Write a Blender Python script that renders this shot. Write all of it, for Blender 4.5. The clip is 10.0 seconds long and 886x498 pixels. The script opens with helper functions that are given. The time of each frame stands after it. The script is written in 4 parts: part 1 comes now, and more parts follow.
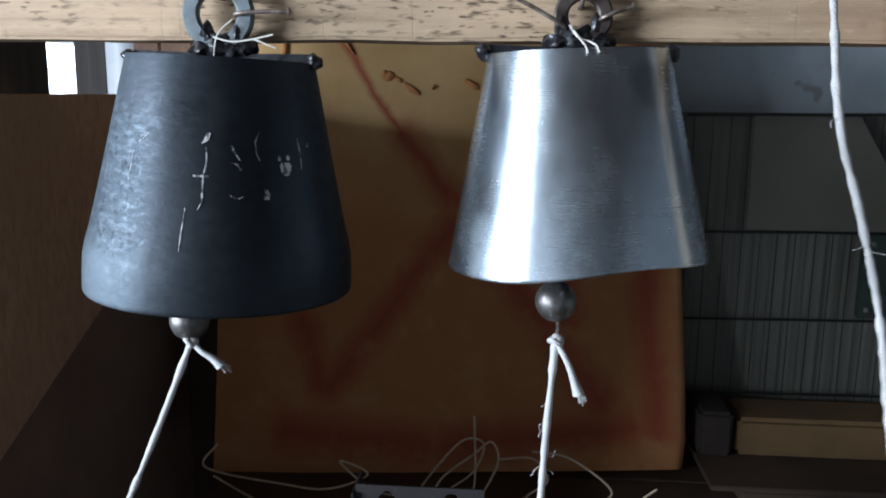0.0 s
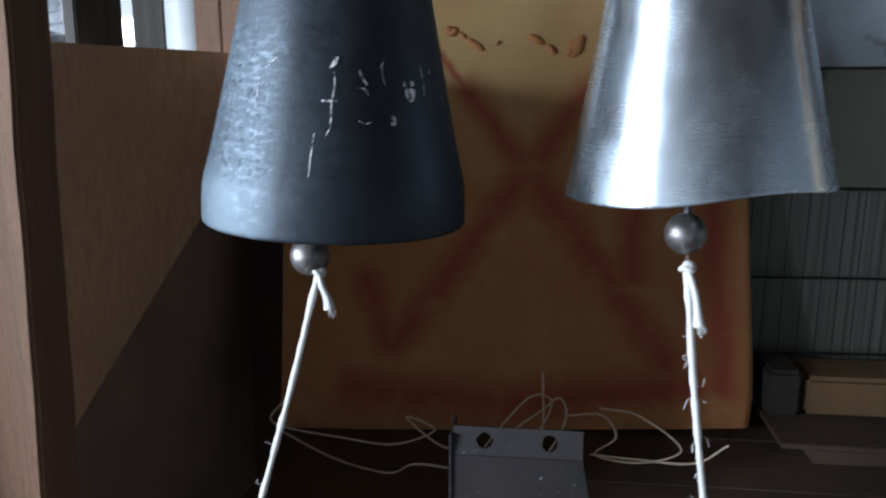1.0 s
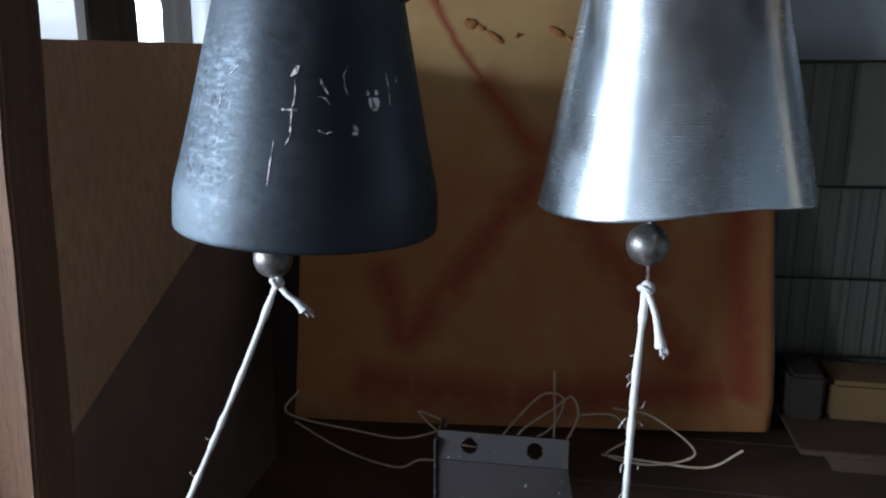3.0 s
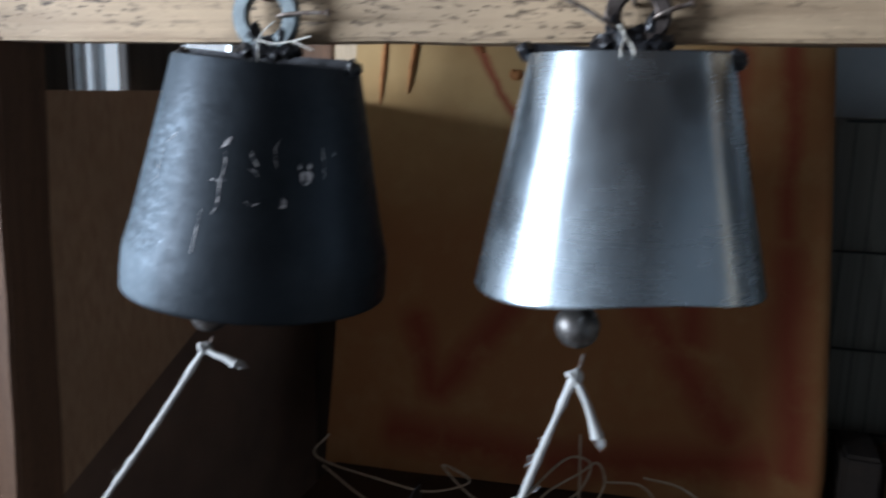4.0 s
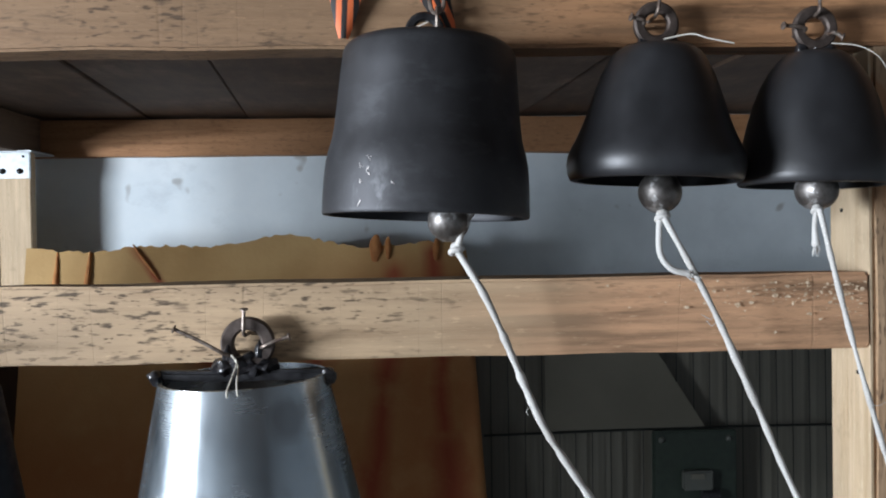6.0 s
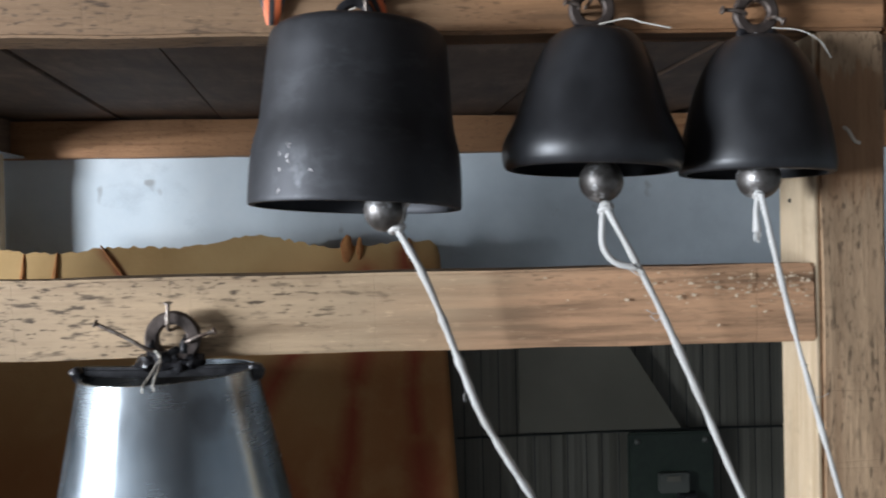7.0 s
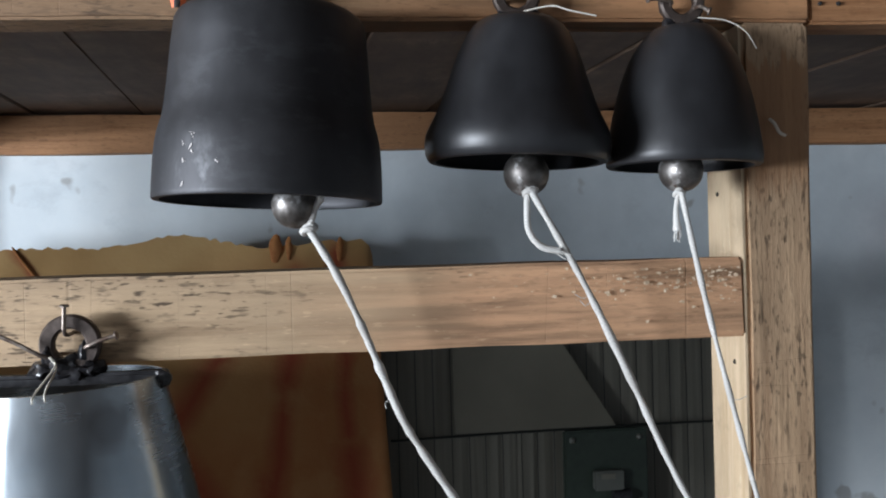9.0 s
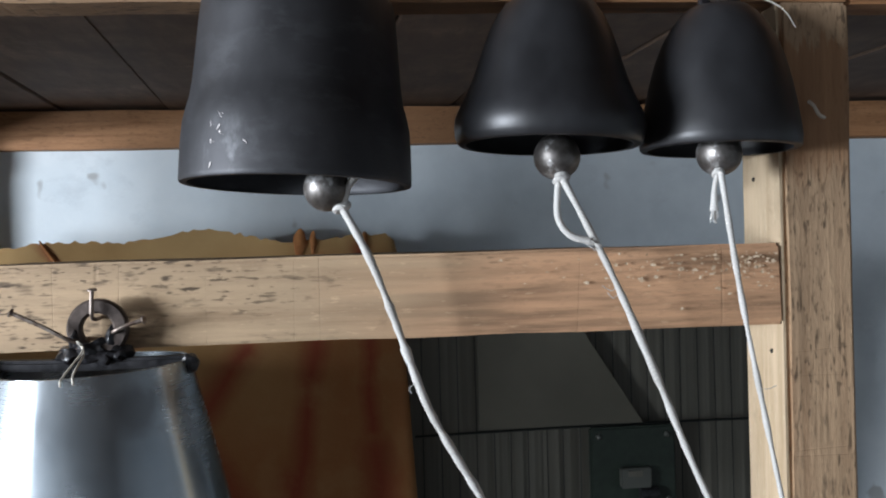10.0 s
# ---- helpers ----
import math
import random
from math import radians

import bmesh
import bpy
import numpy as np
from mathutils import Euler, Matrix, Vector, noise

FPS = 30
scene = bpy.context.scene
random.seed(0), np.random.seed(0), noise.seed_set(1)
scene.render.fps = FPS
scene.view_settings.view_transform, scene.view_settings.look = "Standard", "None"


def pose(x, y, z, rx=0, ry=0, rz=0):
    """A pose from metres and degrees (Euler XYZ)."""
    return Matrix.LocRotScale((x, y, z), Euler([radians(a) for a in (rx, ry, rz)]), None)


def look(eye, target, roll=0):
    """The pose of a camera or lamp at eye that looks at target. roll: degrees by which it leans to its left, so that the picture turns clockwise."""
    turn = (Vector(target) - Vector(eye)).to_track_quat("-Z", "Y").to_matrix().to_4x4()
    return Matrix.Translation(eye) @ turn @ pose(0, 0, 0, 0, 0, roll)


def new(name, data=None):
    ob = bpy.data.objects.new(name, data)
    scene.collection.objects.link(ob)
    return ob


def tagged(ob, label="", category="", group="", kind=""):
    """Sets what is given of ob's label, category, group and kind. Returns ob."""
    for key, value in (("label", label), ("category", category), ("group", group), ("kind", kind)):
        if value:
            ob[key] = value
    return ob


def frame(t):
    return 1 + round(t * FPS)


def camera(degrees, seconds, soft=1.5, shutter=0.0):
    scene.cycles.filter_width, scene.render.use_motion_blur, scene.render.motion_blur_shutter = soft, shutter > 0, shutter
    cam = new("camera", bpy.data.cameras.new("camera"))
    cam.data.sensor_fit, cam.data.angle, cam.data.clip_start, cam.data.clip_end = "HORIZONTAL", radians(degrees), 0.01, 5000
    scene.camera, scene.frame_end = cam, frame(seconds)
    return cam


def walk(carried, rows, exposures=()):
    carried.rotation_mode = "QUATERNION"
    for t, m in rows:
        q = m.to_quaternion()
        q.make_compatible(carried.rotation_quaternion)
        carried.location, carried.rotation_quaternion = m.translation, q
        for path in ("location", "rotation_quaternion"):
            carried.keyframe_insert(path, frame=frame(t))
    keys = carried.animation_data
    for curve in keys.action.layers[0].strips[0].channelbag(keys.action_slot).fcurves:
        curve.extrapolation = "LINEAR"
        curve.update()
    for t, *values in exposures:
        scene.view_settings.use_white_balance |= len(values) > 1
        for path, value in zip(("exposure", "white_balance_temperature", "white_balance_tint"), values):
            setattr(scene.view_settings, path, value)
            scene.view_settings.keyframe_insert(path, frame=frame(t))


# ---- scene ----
cam = camera(57.4, 10.0, soft=2.0, shutter=0.4)
PATH = [
    (0, (0.103, 0.089, 1.54), (-0.0473, 2.048, 1.166), 0.6),
    (0.5, (0.074, 0.091, 1.538), (-0.0656, 2.051, 1.168), 0.5),
    (1, (0.017, 0.08, 1.496), (-0.1932, 2.022, 1.066), 0.2),
    (1.5, (0.006, 0.088, 1.5), (-0.2606, 2.011, 1.019), -0.1),
    (2, (0.006, 0.087, 1.508), (-0.2605, 2.01, 1.03), -0),
    (2.5, (0.026, 0.088, 1.516), (-0.2406, 2.011, 1.037), 0),
    (2.7, (0.044, 0.091, 1.516), (-0.2189, 2.015, 1.037), 0.1),
    (3.8, (0.21, 0.153, 1.534), (-0.411, 2.011, 1.131), 1.1),
    (4, (0.225, 0.162, 1.55), (-0.3592, 2.035, 1.159), 1.2),
    (4.2, (0.256, 0.177, 1.588), (-0.1712, 2.092, 1.2), 1.2),
    (4.5, (0.309, 0.146, 1.668), (0.174, 2.12, 1.372), 0.8),
    (5, (0.325, 0.072, 1.718), (0.361, 2.068, 1.595), -0.3),
    (5.5, (0.326, 0.035, 1.722), (0.398, 2.033, 1.68), -0.8),
    (6.8, (0.361, 0.07, 1.698), (0.454, 2.067, 1.674), -1),
    (7, (0.397, 0.065, 1.698), (0.482, 2.063, 1.681), -1.2),
    (7.5, (0.434, 0.078, 1.69), (0.639, 2.067, 1.671), -1.4),
    (8, (0.435, 0.094, 1.682), (0.677, 2.079, 1.661), -1.6),
    (8.5, (0.426, 0.099, 1.689), (0.667, 2.084, 1.669), -1.6),
    (9, (0.417, 0.099, 1.693), (0.649, 2.086, 1.674), -1.6),
    (9.5, (0.414, 0.107, 1.689), (0.626, 2.095, 1.672), -1.6),
    (10, (0.41, 0.113, 1.678), (0.59, 2.105, 1.663), -1.6),
]
walk(cam, [(t, look(eye, target, roll)) for t, eye, target, roll in PATH],
     [(0, -0.04, 6150, 10), (0.5, -0.06, 6150, 10), (1.0, 0.28, 6150, 10), (1.5, 0.34, 6150, 10), (2.5, 0.32, 6150, 10), (3.8, -0.2, 6150, 10), (4.1, -0.25, 6200, 10), (4.5, -0.08, 6500, 10), (5.0, 0.0, 6750, 11), (10.0, 0.0, 6850, 12)])

# ---- light ----
world = bpy.data.worlds.new("sky")
scene.world = world
world.use_nodes = True
_wn = world.node_tree.nodes
_sky = _wn.new("ShaderNodeTexSky")
_sky.sky_type, _sky.sun_disc = "NISHITA", False
_sky.sun_elevation, _sky.sun_rotation = radians(35), radians(200)
world.node_tree.links.new(_sky.outputs[0], _wn["Background"].inputs[0])
_wn["Background"].inputs[1].default_value = 0.10


def window_light(name, m, w, h, watts, colour):
    d = bpy.data.lights.new(name, "AREA")
    d.shape, d.size, d.size_y, d.energy, d.color = "RECTANGLE", w, h, watts, colour
    ob = new(name, d)
    ob.matrix_world = m
    return ob


# bright sky in the top of the side window, duller land below it
window_light("window_sky", look((-2.42, -0.50, 1.735), (0.0, -0.50, 1.735)), 1.30, 0.13, 136, (0.77, 0.875, 1.0))
window_light("window_land", look((-2.42, -0.50, 1.445), (0.0, -0.50, 1.445)), 1.30, 0.42, 99, (0.77, 0.875, 1.0))

# ---- materials ----


class Mat:
    """A small wrapper round a node material."""

    def __init__(self, name, rough=0.6, metal=0.0):
        self.m = bpy.data.materials.new(name)
        self.m.use_nodes = True
        self.t = self.m.node_tree
        self.b = self.t.nodes["Principled BSDF"]
        self.b.inputs["Roughness"].default_value = rough
        self.b.inputs["Metallic"].default_value = metal
        self.co = self.node("ShaderNodeTexCoord").outputs["Object"]

    def node(self, kind, **kw):
        n = self.t.nodes.new(kind)
        for k, v in kw.items():
            n.inputs[k.replace("_", " ")].default_value = v
        return n

    def link(self, a, b):
        self.t.links.new(a, b)

    def scaled(self, sc, shift=(0, 0, 0)):
        n = self.node("ShaderNodeMapping")
        n.inputs["Scale"].default_value = sc
        n.inputs["Location"].default_value = shift
        self.link(self.co, n.inputs["Vector"])
        return n.outputs[0]

    def noise(self, sc, scale=1.0, detail=4.0, rough=0.55, shift=(0, 0, 0)):
        n = self.node("ShaderNodeTexNoise", Scale=scale, Detail=detail, Roughness=rough)
        self.link(self.scaled(sc, shift), n.inputs["Vector"])
        return n.outputs["Fac"]

    def ramp(self, fac, stops):
        n = self.node("ShaderNodeValToRGB")
        e = n.color_ramp.elements
        while len(e) < len(stops):
            e.new(0.5)
        for el, (p, c) in zip(e, stops):
            el.position = p
            el.color = (*c, 1) if len(c) == 3 else c
        self.link(fac, n.inputs["Fac"])
        return n.outputs["Color"]

    def mask(self, fac, lo, hi):
        n = self.node("ShaderNodeMapRange", From_Min=lo, From_Max=hi)
        self.link(fac, n.inputs["Value"])
        return n.outputs[0]

    def mix(self, fac, a, b, kind="MIX"):
        n = self.t.nodes.new("ShaderNodeMix")
        n.data_type, n.blend_type = "RGBA", kind
        for sock, v in ((n.inputs[0], fac), (n.inputs[6], a), (n.inputs[7], b)):
            if isinstance(v, (int, float)):
                sock.default_value = v
            elif isinstance(v, tuple):
                sock.default_value = (*v, 1)
            else:
                self.link(v, sock)
        return n.outputs[2]

    def math(self, op, a, b=0.0):
        n = self.t.nodes.new("ShaderNodeMath")
        n.operation = op
        for sock, v in zip(n.inputs, (a, b)):
            if isinstance(v, (int, float)):
                sock.default_value = v
            else:
                self.link(v, sock)
        return n.outputs[0]

    def done(self, colour=None, rough=None, height=None, strength=0.3, dist=0.002):
        if isinstance(colour, tuple):
            self.b.inputs["Base Color"].default_value = (*colour, 1)
        elif colour is not None:
            self.link(colour, self.b.inputs["Base Color"])
        if rough is not None:
            self.link(rough, self.b.inputs["Roughness"])
        if height is not None:
            n = self.node("ShaderNodeBump", Strength=strength, Distance=dist)
            self.link(height, n.inputs["Height"])
            self.link(n.outputs[0], self.b.inputs["Normal"])
        return self.m


def axis_scale(axis, along, across):
    s = [across] * 3
    s["xyz".index(axis)] = along
    return tuple(s)


def timber(name, axis, light, dark, specks=0.5, saw=0.4, rough=0.75, warm=None, planed=None):
    """Sawn softwood: grain along one axis, short dark mould specks, saw marks across."""
    k = Mat(name, rough)
    grain = k.noise(axis_scale(axis, 3, 75), 1, 6, 0.7)
    broad = k.noise(axis_scale(axis, 2.5, 7), 1, 3, 0.5, (3, 1, 2))
    col = k.ramp(grain, [(0.30, dark), (0.52, light), (0.75, tuple(c * 1.22 for c in light))])
    col = k.mix(k.math("MULTIPLY", k.mask(broad, 0.42, 0.62), 0.8), col, tuple(c * 0.70 for c in light))
    if warm:
        sep = k.node("ShaderNodeSeparateXYZ")
        k.link(k.co, sep.inputs[0])
        far = k.mask(k.math("ADD", sep.outputs[0], k.math("MULTIPLY", broad, 0.5)), 0.62, 0.85)
        ring = k.noise(axis_scale(axis, 5, 80), 1, 4, 0.55, (9, 9, 9))
        col = k.mix(k.math("MULTIPLY", far, 0.9), col, k.ramp(ring, [(0.38, tuple(c * 0.55 for c in warm)), (0.50, tuple(c * 0.95 for c in warm)), (0.62, tuple(c * 1.2 for c in warm))]))
    cl = k.noise(axis_scale(axis, 5, 12), 1, 3, 0.6, (1, 9, 4))
    for sc, shift, lo in (((42, 190), (7, 3, 1), 0.585), ((75, 270), (4, 8, 2), 0.59), ((24, 140), (2, 6, 9), 0.65)):
        sp = k.noise(axis_scale(axis, *sc), 1, 2, 0.5, shift)
        m = k.math("MULTIPLY", k.mask(sp, lo, lo + 0.10), k.mask(cl, 0.38, 0.54))
        if warm:
            m = k.math("MULTIPLY", m, k.math("SUBTRACT", 1.0, k.math("MULTIPLY", far, 0.75)))
        col = k.mix(k.math("MULTIPLY", m, specks), col, tuple(c * 0.20 for c in dark))
    lines = k.noise(axis_scale(axis, 16, 0.5), 1, 1, 0.4, (2, 2, 5))
    cut = k.math("MULTIPLY", k.mask(lines, 0.498, 0.50), k.mask(lines, 0.504, 0.502))
    col = k.mix(k.math("MULTIPLY", cut, saw * 0.7), col, tuple(c * 0.45 for c in dark))
    stain = k.noise((14, 14, 14), 1, 5, 0.7, (6, 1, 3))
    col = k.mix(k.math("MULTIPLY", k.mask(stain, 0.60, 0.75), 0.45), col, tuple(c * 0.5 for c in dark))
    fine = k.noise(axis_scale(axis, 60, 260), 1, 3, 0.6)
    col = k.mix(k.math("MULTIPLY", k.mask(fine, 0.62, 0.75), 0.35), col, tuple(min(c * 1.7, 0.8) for c in light))
    if planed:
        sep = k.node("ShaderNodeSeparateXYZ")
        k.link(k.co, sep.inputs[0])
        ragged = k.math("ADD", sep.outputs[2], k.math("MULTIPLY", k.math("SUBTRACT", k.noise((90, 30, 9), 1, 4, 0.7), 0.5), 0.09))
        lo, hi = planed
        bare = k.math("MULTIPLY", k.mask(ragged, lo - 0.02, lo + 0.02), k.mask(ragged, hi, hi - 0.008))
        side = k.math("ADD", sep.outputs[0], k.math("MULTIPLY", k.math("SUBTRACT", broad, 0.5), 0.05))
        bare = k.math("MULTIPLY", bare, k.mask(side, 0.900, 0.880))
        col = k.mix(k.math("MULTIPLY", bare, 0.88), col, k.ramp(grain, [(0.3, (0.25, 0.125, 0.060)), (0.7, (0.37, 0.20, 0.10))]))
    h = k.math("SUBTRACT", k.math("ADD", grain, k.math("MULTIPLY", fine, 0.6)), k.math("MULTIPLY", cut, saw))
    return k.done(col, None, h, 0.6, 0.002)


M = {}
M["beam"] = timber("sawn_beam_wood", "x", (0.475, 0.335, 0.208), (0.30, 0.188, 0.106), 0.9, 0.15, warm=(0.50, 0.280, 0.158))
M["upper_beam"] = timber("darker_beam_wood", "x", (0.300, 0.180, 0.098), (0.190, 0.103, 0.052), 0.75, 0.1, warm=(0.40, 0.20, 0.095))
M["post"] = timber("sawn_post_wood", "z", (0.50, 0.335, 0.205), (0.32, 0.195, 0.112), 0.75, 0.12, planed=(1.742, 1.868))
M["brace"] = timber("orange_pine", "x", (0.40, 0.200, 0.092), (0.24, 0.100, 0.040), 0.3, 0.1)
M["pale"] = timber("pale_planed_pine", "z", (0.60, 0.46, 0.31), (0.47, 0.33, 0.195), 0.1, 0.05)

k = Mat("hardboard", 0.7)
n1 = k.noise((5, 5, 5), 1, 5, 0.6)
n2 = k.noise((90, 90, 30), 1, 3)
M["hardboard"] = k.done(k.mix(k.mask(n2, 0.4, 0.7), k.ramp(n1, [(0.3, (0.46, 0.285, 0.17)), (0.7, (0.57, 0.365, 0.225))]), (0.42, 0.25, 0.145)), None, n2, 0.15)

M["side_wood"] = timber("side_beam_wood", "y", (0.20, 0.122, 0.074), (0.13, 0.074, 0.042), 0.3, 0.15)
M["brown_post"] = timber("brown_post_wood", "z", (0.165, 0.083, 0.043), (0.11, 0.052, 0.026), 0.25, 0.1)
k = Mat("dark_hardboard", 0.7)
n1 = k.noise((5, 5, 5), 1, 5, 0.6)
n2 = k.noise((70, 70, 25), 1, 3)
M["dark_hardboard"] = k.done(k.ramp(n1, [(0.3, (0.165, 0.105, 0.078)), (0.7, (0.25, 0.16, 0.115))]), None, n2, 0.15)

k = Mat("painted_plaster", 0.75)
n1 = k.noise((1.6, 1.6, 1.6), 1, 6, 0.6)
n2 = k.noise((60, 60, 60), 1, 4)
n3 = k.noise((11, 11, 11), 1, 2)
c = k.ramp(n1, [(0.34, (0.55, 0.62, 0.665)), (0.5, (0.69, 0.765, 0.81)), (0.66, (0.80, 0.86, 0.89))])
n4 = k.noise((3, 3, 5), 1, 6, 0.7, (7, 1, 3))
c = k.mix(k.math("MULTIPLY", k.mask(n4, 0.56, 0.70), 0.3), c, (0.36, 0.40, 0.44))
c = k.mix(k.math("MULTIPLY", k.mask(n3, 0.68, 0.74), 0.5), c, (0.20, 0.17, 0.14))
M["plaster"] = k.done(c, None, n2, 0.25)

k = Mat("smoked_ceiling_board", 0.7)
n1 = k.noise((3.5, 6, 3), 1, 7, 0.7)
n2 = k.noise((30, 9, 10), 1, 5, 0.7)
M["ceiling"] = k.done(k.mix(k.mask(n2, 0.35, 0.75), k.ramp(n1, [(0.3, (0.090, 0.058, 0.040)), (0.58, (0.185, 0.124, 0.088)), (0.72, (0.30, 0.225, 0.175))]), (0.090, 0.058, 0.040)), None, n2, 0.2)

k = Mat("dark_bench", 0.7)
n1 = k.noise((6, 6, 6), 1, 5)
M["dark"] = k.done(k.ramp(n1, [(0.3, (0.036, 0.022, 0.014)), (0.7, (0.078, 0.047, 0.030))]), None, n1, 0.3)

k = Mat("blackened_steel", 0.5, 0.7)
n1 = k.noise((9, 9, 6), 1, 6, 0.65)
n2 = k.noise((60, 60, 110), 1, 5, 0.65)
n3 = k.noise((7, 7, 5), 1, 4, 0.6, (2, 5, 1))
c = k.ramp(n1, [(0.35, (0.016, 0.020, 0.025)), (0.65, (0.031, 0.038, 0.046))])
sep = k.node("ShaderNodeSeparateXYZ")
k.link(k.co, sep.inputs[0])
rubbed_sheen = k.mask(k.math("ADD", sep.outputs[0], k.math("MULTIPLY", k.math("SUBTRACT", n1, 0.5), 0.10)), -0.015, -0.07)
c = k.mix(k.math("MULTIPLY", rubbed_sheen, 0.6), c, (0.078, 0.101, 0.121))
c = k.mix(k.math("MULTIPLY", k.math("MULTIPLY", k.mask(n2, 0.50, 0.68), k.mask(n3, 0.40, 0.60)), rubbed_sheen), c, (0.14, 0.175, 0.205))
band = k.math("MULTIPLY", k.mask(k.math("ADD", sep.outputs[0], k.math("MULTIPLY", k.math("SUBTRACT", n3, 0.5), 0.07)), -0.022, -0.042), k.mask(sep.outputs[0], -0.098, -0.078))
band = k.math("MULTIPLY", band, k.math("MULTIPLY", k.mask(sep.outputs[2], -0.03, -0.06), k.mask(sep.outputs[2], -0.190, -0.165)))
fleck = k.noise((75, 75, 230), 1, 4, 0.65, (3, 8, 2))
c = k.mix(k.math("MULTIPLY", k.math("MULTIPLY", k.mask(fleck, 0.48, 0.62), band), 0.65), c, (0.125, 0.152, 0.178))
pits = k.noise((120, 120, 130), 1, 4, 0.7, (5, 1, 7))
c = k.mix(k.math("MULTIPLY", k.math("MULTIPLY", k.mask(pits, 0.54, 0.62), band), 0.8), c, (0.016, 0.020, 0.026))
drip = k.noise((260, 260, 14), 1, 3, 0.6, (2, 2, 9))
c = k.mix(k.math("MULTIPLY", k.math("MULTIPLY", k.mask(drip, 0.64, 0.70), rubbed_sheen), 0.5), c, (0.22, 0.26, 0.30))
low = k.math("MULTIPLY", k.mask(sep.outputs[2], -0.150, -0.182), k.math("MULTIPLY", rubbed_sheen, k.mask(n1, 0.25, 0.6)))
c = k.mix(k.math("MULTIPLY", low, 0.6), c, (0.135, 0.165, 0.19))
r = k.math("ADD", k.math("ADD", k.math("MULTIPLY", n2, 0.46), k.math("MULTIPLY", n3, 0.46)), k.math("ADD", k.math("MULTIPLY", rubbed_sheen, 0.12), 0.06))
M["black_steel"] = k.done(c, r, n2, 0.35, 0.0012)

k = Mat("brushed_steel", 0.30, 1.0)
n1 = k.noise((3, 3, 420), 1, 4, 0.6)
n2 = k.noise((12, 12, 7), 1, 5, 0.6)
n3 = k.noise((30, 30, 30), 1, 3, 0.6)
c = k.ramp(n2, [(0.3, (0.285, 0.335, 0.375)), (0.6, (0.475, 0.535, 0.58)), (0.8, (0.56, 0.62, 0.665))])
c = k.mix(k.math("MULTIPLY", k.mask(n1, 0.45, 0.7), 0.15), c, (0.34, 0.35, 0.37))
c = k.mix(k.math("MULTIPLY", k.mask(n3, 0.62, 0.72), 0.4), c, (0.22, 0.22, 0.23))
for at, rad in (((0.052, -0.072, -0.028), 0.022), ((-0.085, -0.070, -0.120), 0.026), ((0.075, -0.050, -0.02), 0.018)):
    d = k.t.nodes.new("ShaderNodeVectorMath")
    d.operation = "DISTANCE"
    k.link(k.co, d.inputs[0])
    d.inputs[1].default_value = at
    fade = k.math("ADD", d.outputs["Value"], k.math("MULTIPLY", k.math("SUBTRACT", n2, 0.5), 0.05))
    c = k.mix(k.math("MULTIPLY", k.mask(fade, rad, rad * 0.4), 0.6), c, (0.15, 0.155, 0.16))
r = k.math("ADD", k.math("ADD", k.math("MULTIPLY", n1, 0.10), 0.09), k.math("MULTIPLY", n2, 0.24))
tan = k.node("ShaderNodeTangent")
tan.direction_type, tan.axis = "RADIAL", "Z"
k.link(tan.outputs[0], k.b.inputs["Tangent"])
k.b.inputs["Anisotropic"].default_value = 0.62
k.b.inputs["Anisotropic Rotation"].default_value = 0.25
M["steel"] = k.done(c, r, n1, 0.04, 0.0004)
# dull hazy wear over the polished metal
haze = k.node("ShaderNodeBsdfPrincipled", Metallic=1.0, Roughness=0.5)
k.link(c, haze.inputs["Base Color"])
both = k.node("ShaderNodeMixShader")
k.link(k.math("ADD", 0.10, k.math("MULTIPLY", k.mask(n2, 0.35, 0.7), 0.22)), both.inputs[0])
k.link(k.b.outputs[0], both.inputs[1])
k.link(haze.outputs[0], both.inputs[2])
k.link(both.outputs[0], k.t.nodes["Material Output"].inputs["Surface"])

k = Mat("dark_cast_bell", 0.38, 0.6)
n1 = k.noise((10, 10, 7), 1, 5, 0.6)
n2 = k.noise((90, 90, 60), 1, 3)
n3 = k.noise((34, 34, 22), 1, 4, 0.7, (5, 2, 8))
c = k.ramp(n1, [(0.3, (0.026, 0.0268, 0.030)), (0.7, (0.064, 0.065, 0.071))])
d = k.t.nodes.new("ShaderNodeVectorMath")
d.operation = "DISTANCE"
k.link(k.co, d.inputs[0])
d.inputs[1].default_value = (-0.050, -0.086, -0.148)
worn = k.math("MULTIPLY", k.mask(d.outputs["Value"], 0.038, 0.010), k.mask(n3, 0.50, 0.64))
c = k.mix(k.math("MULTIPLY", worn, 0.75), c, (0.15, 0.155, 0.165))
c = k.mix(k.mask(n3, 0.72, 0.78), c, (0.10, 0.11, 0.12))
n4 = k.noise((26, 26, 60), 1, 5, 0.7, (1, 2, 3))
c = k.mix(k.math("MULTIPLY", k.mask(n4, 0.52, 0.66), 0.7), c, (0.062, 0.064, 0.070))
r = k.math("ADD", k.math("MULTIPLY", n1, 0.35), 0.36)
M["iron"] = k.done(c, r, k.math("ADD", n2, k.math("MULTIPLY", n4, 0.8)), 0.14, 0.0009)

k = Mat("black_lacquer_bell", 0.3, 0.2)
n1 = k.noise((12, 12, 9), 1, 4, 0.6)
n2 = k.noise((80, 80, 80), 1, 3)
r = k.math("ADD", k.math("MULTIPLY", n1, 0.34), 0.22)
M["lacquer"] = k.done(k.ramp(n1, [(0.3, (0.0125, 0.0130, 0.0145)), (0.7, (0.034, 0.035, 0.039))]), r, k.math("ADD", n2, k.math("MULTIPLY", n1, 1.2)), 0.09, 0.0008)

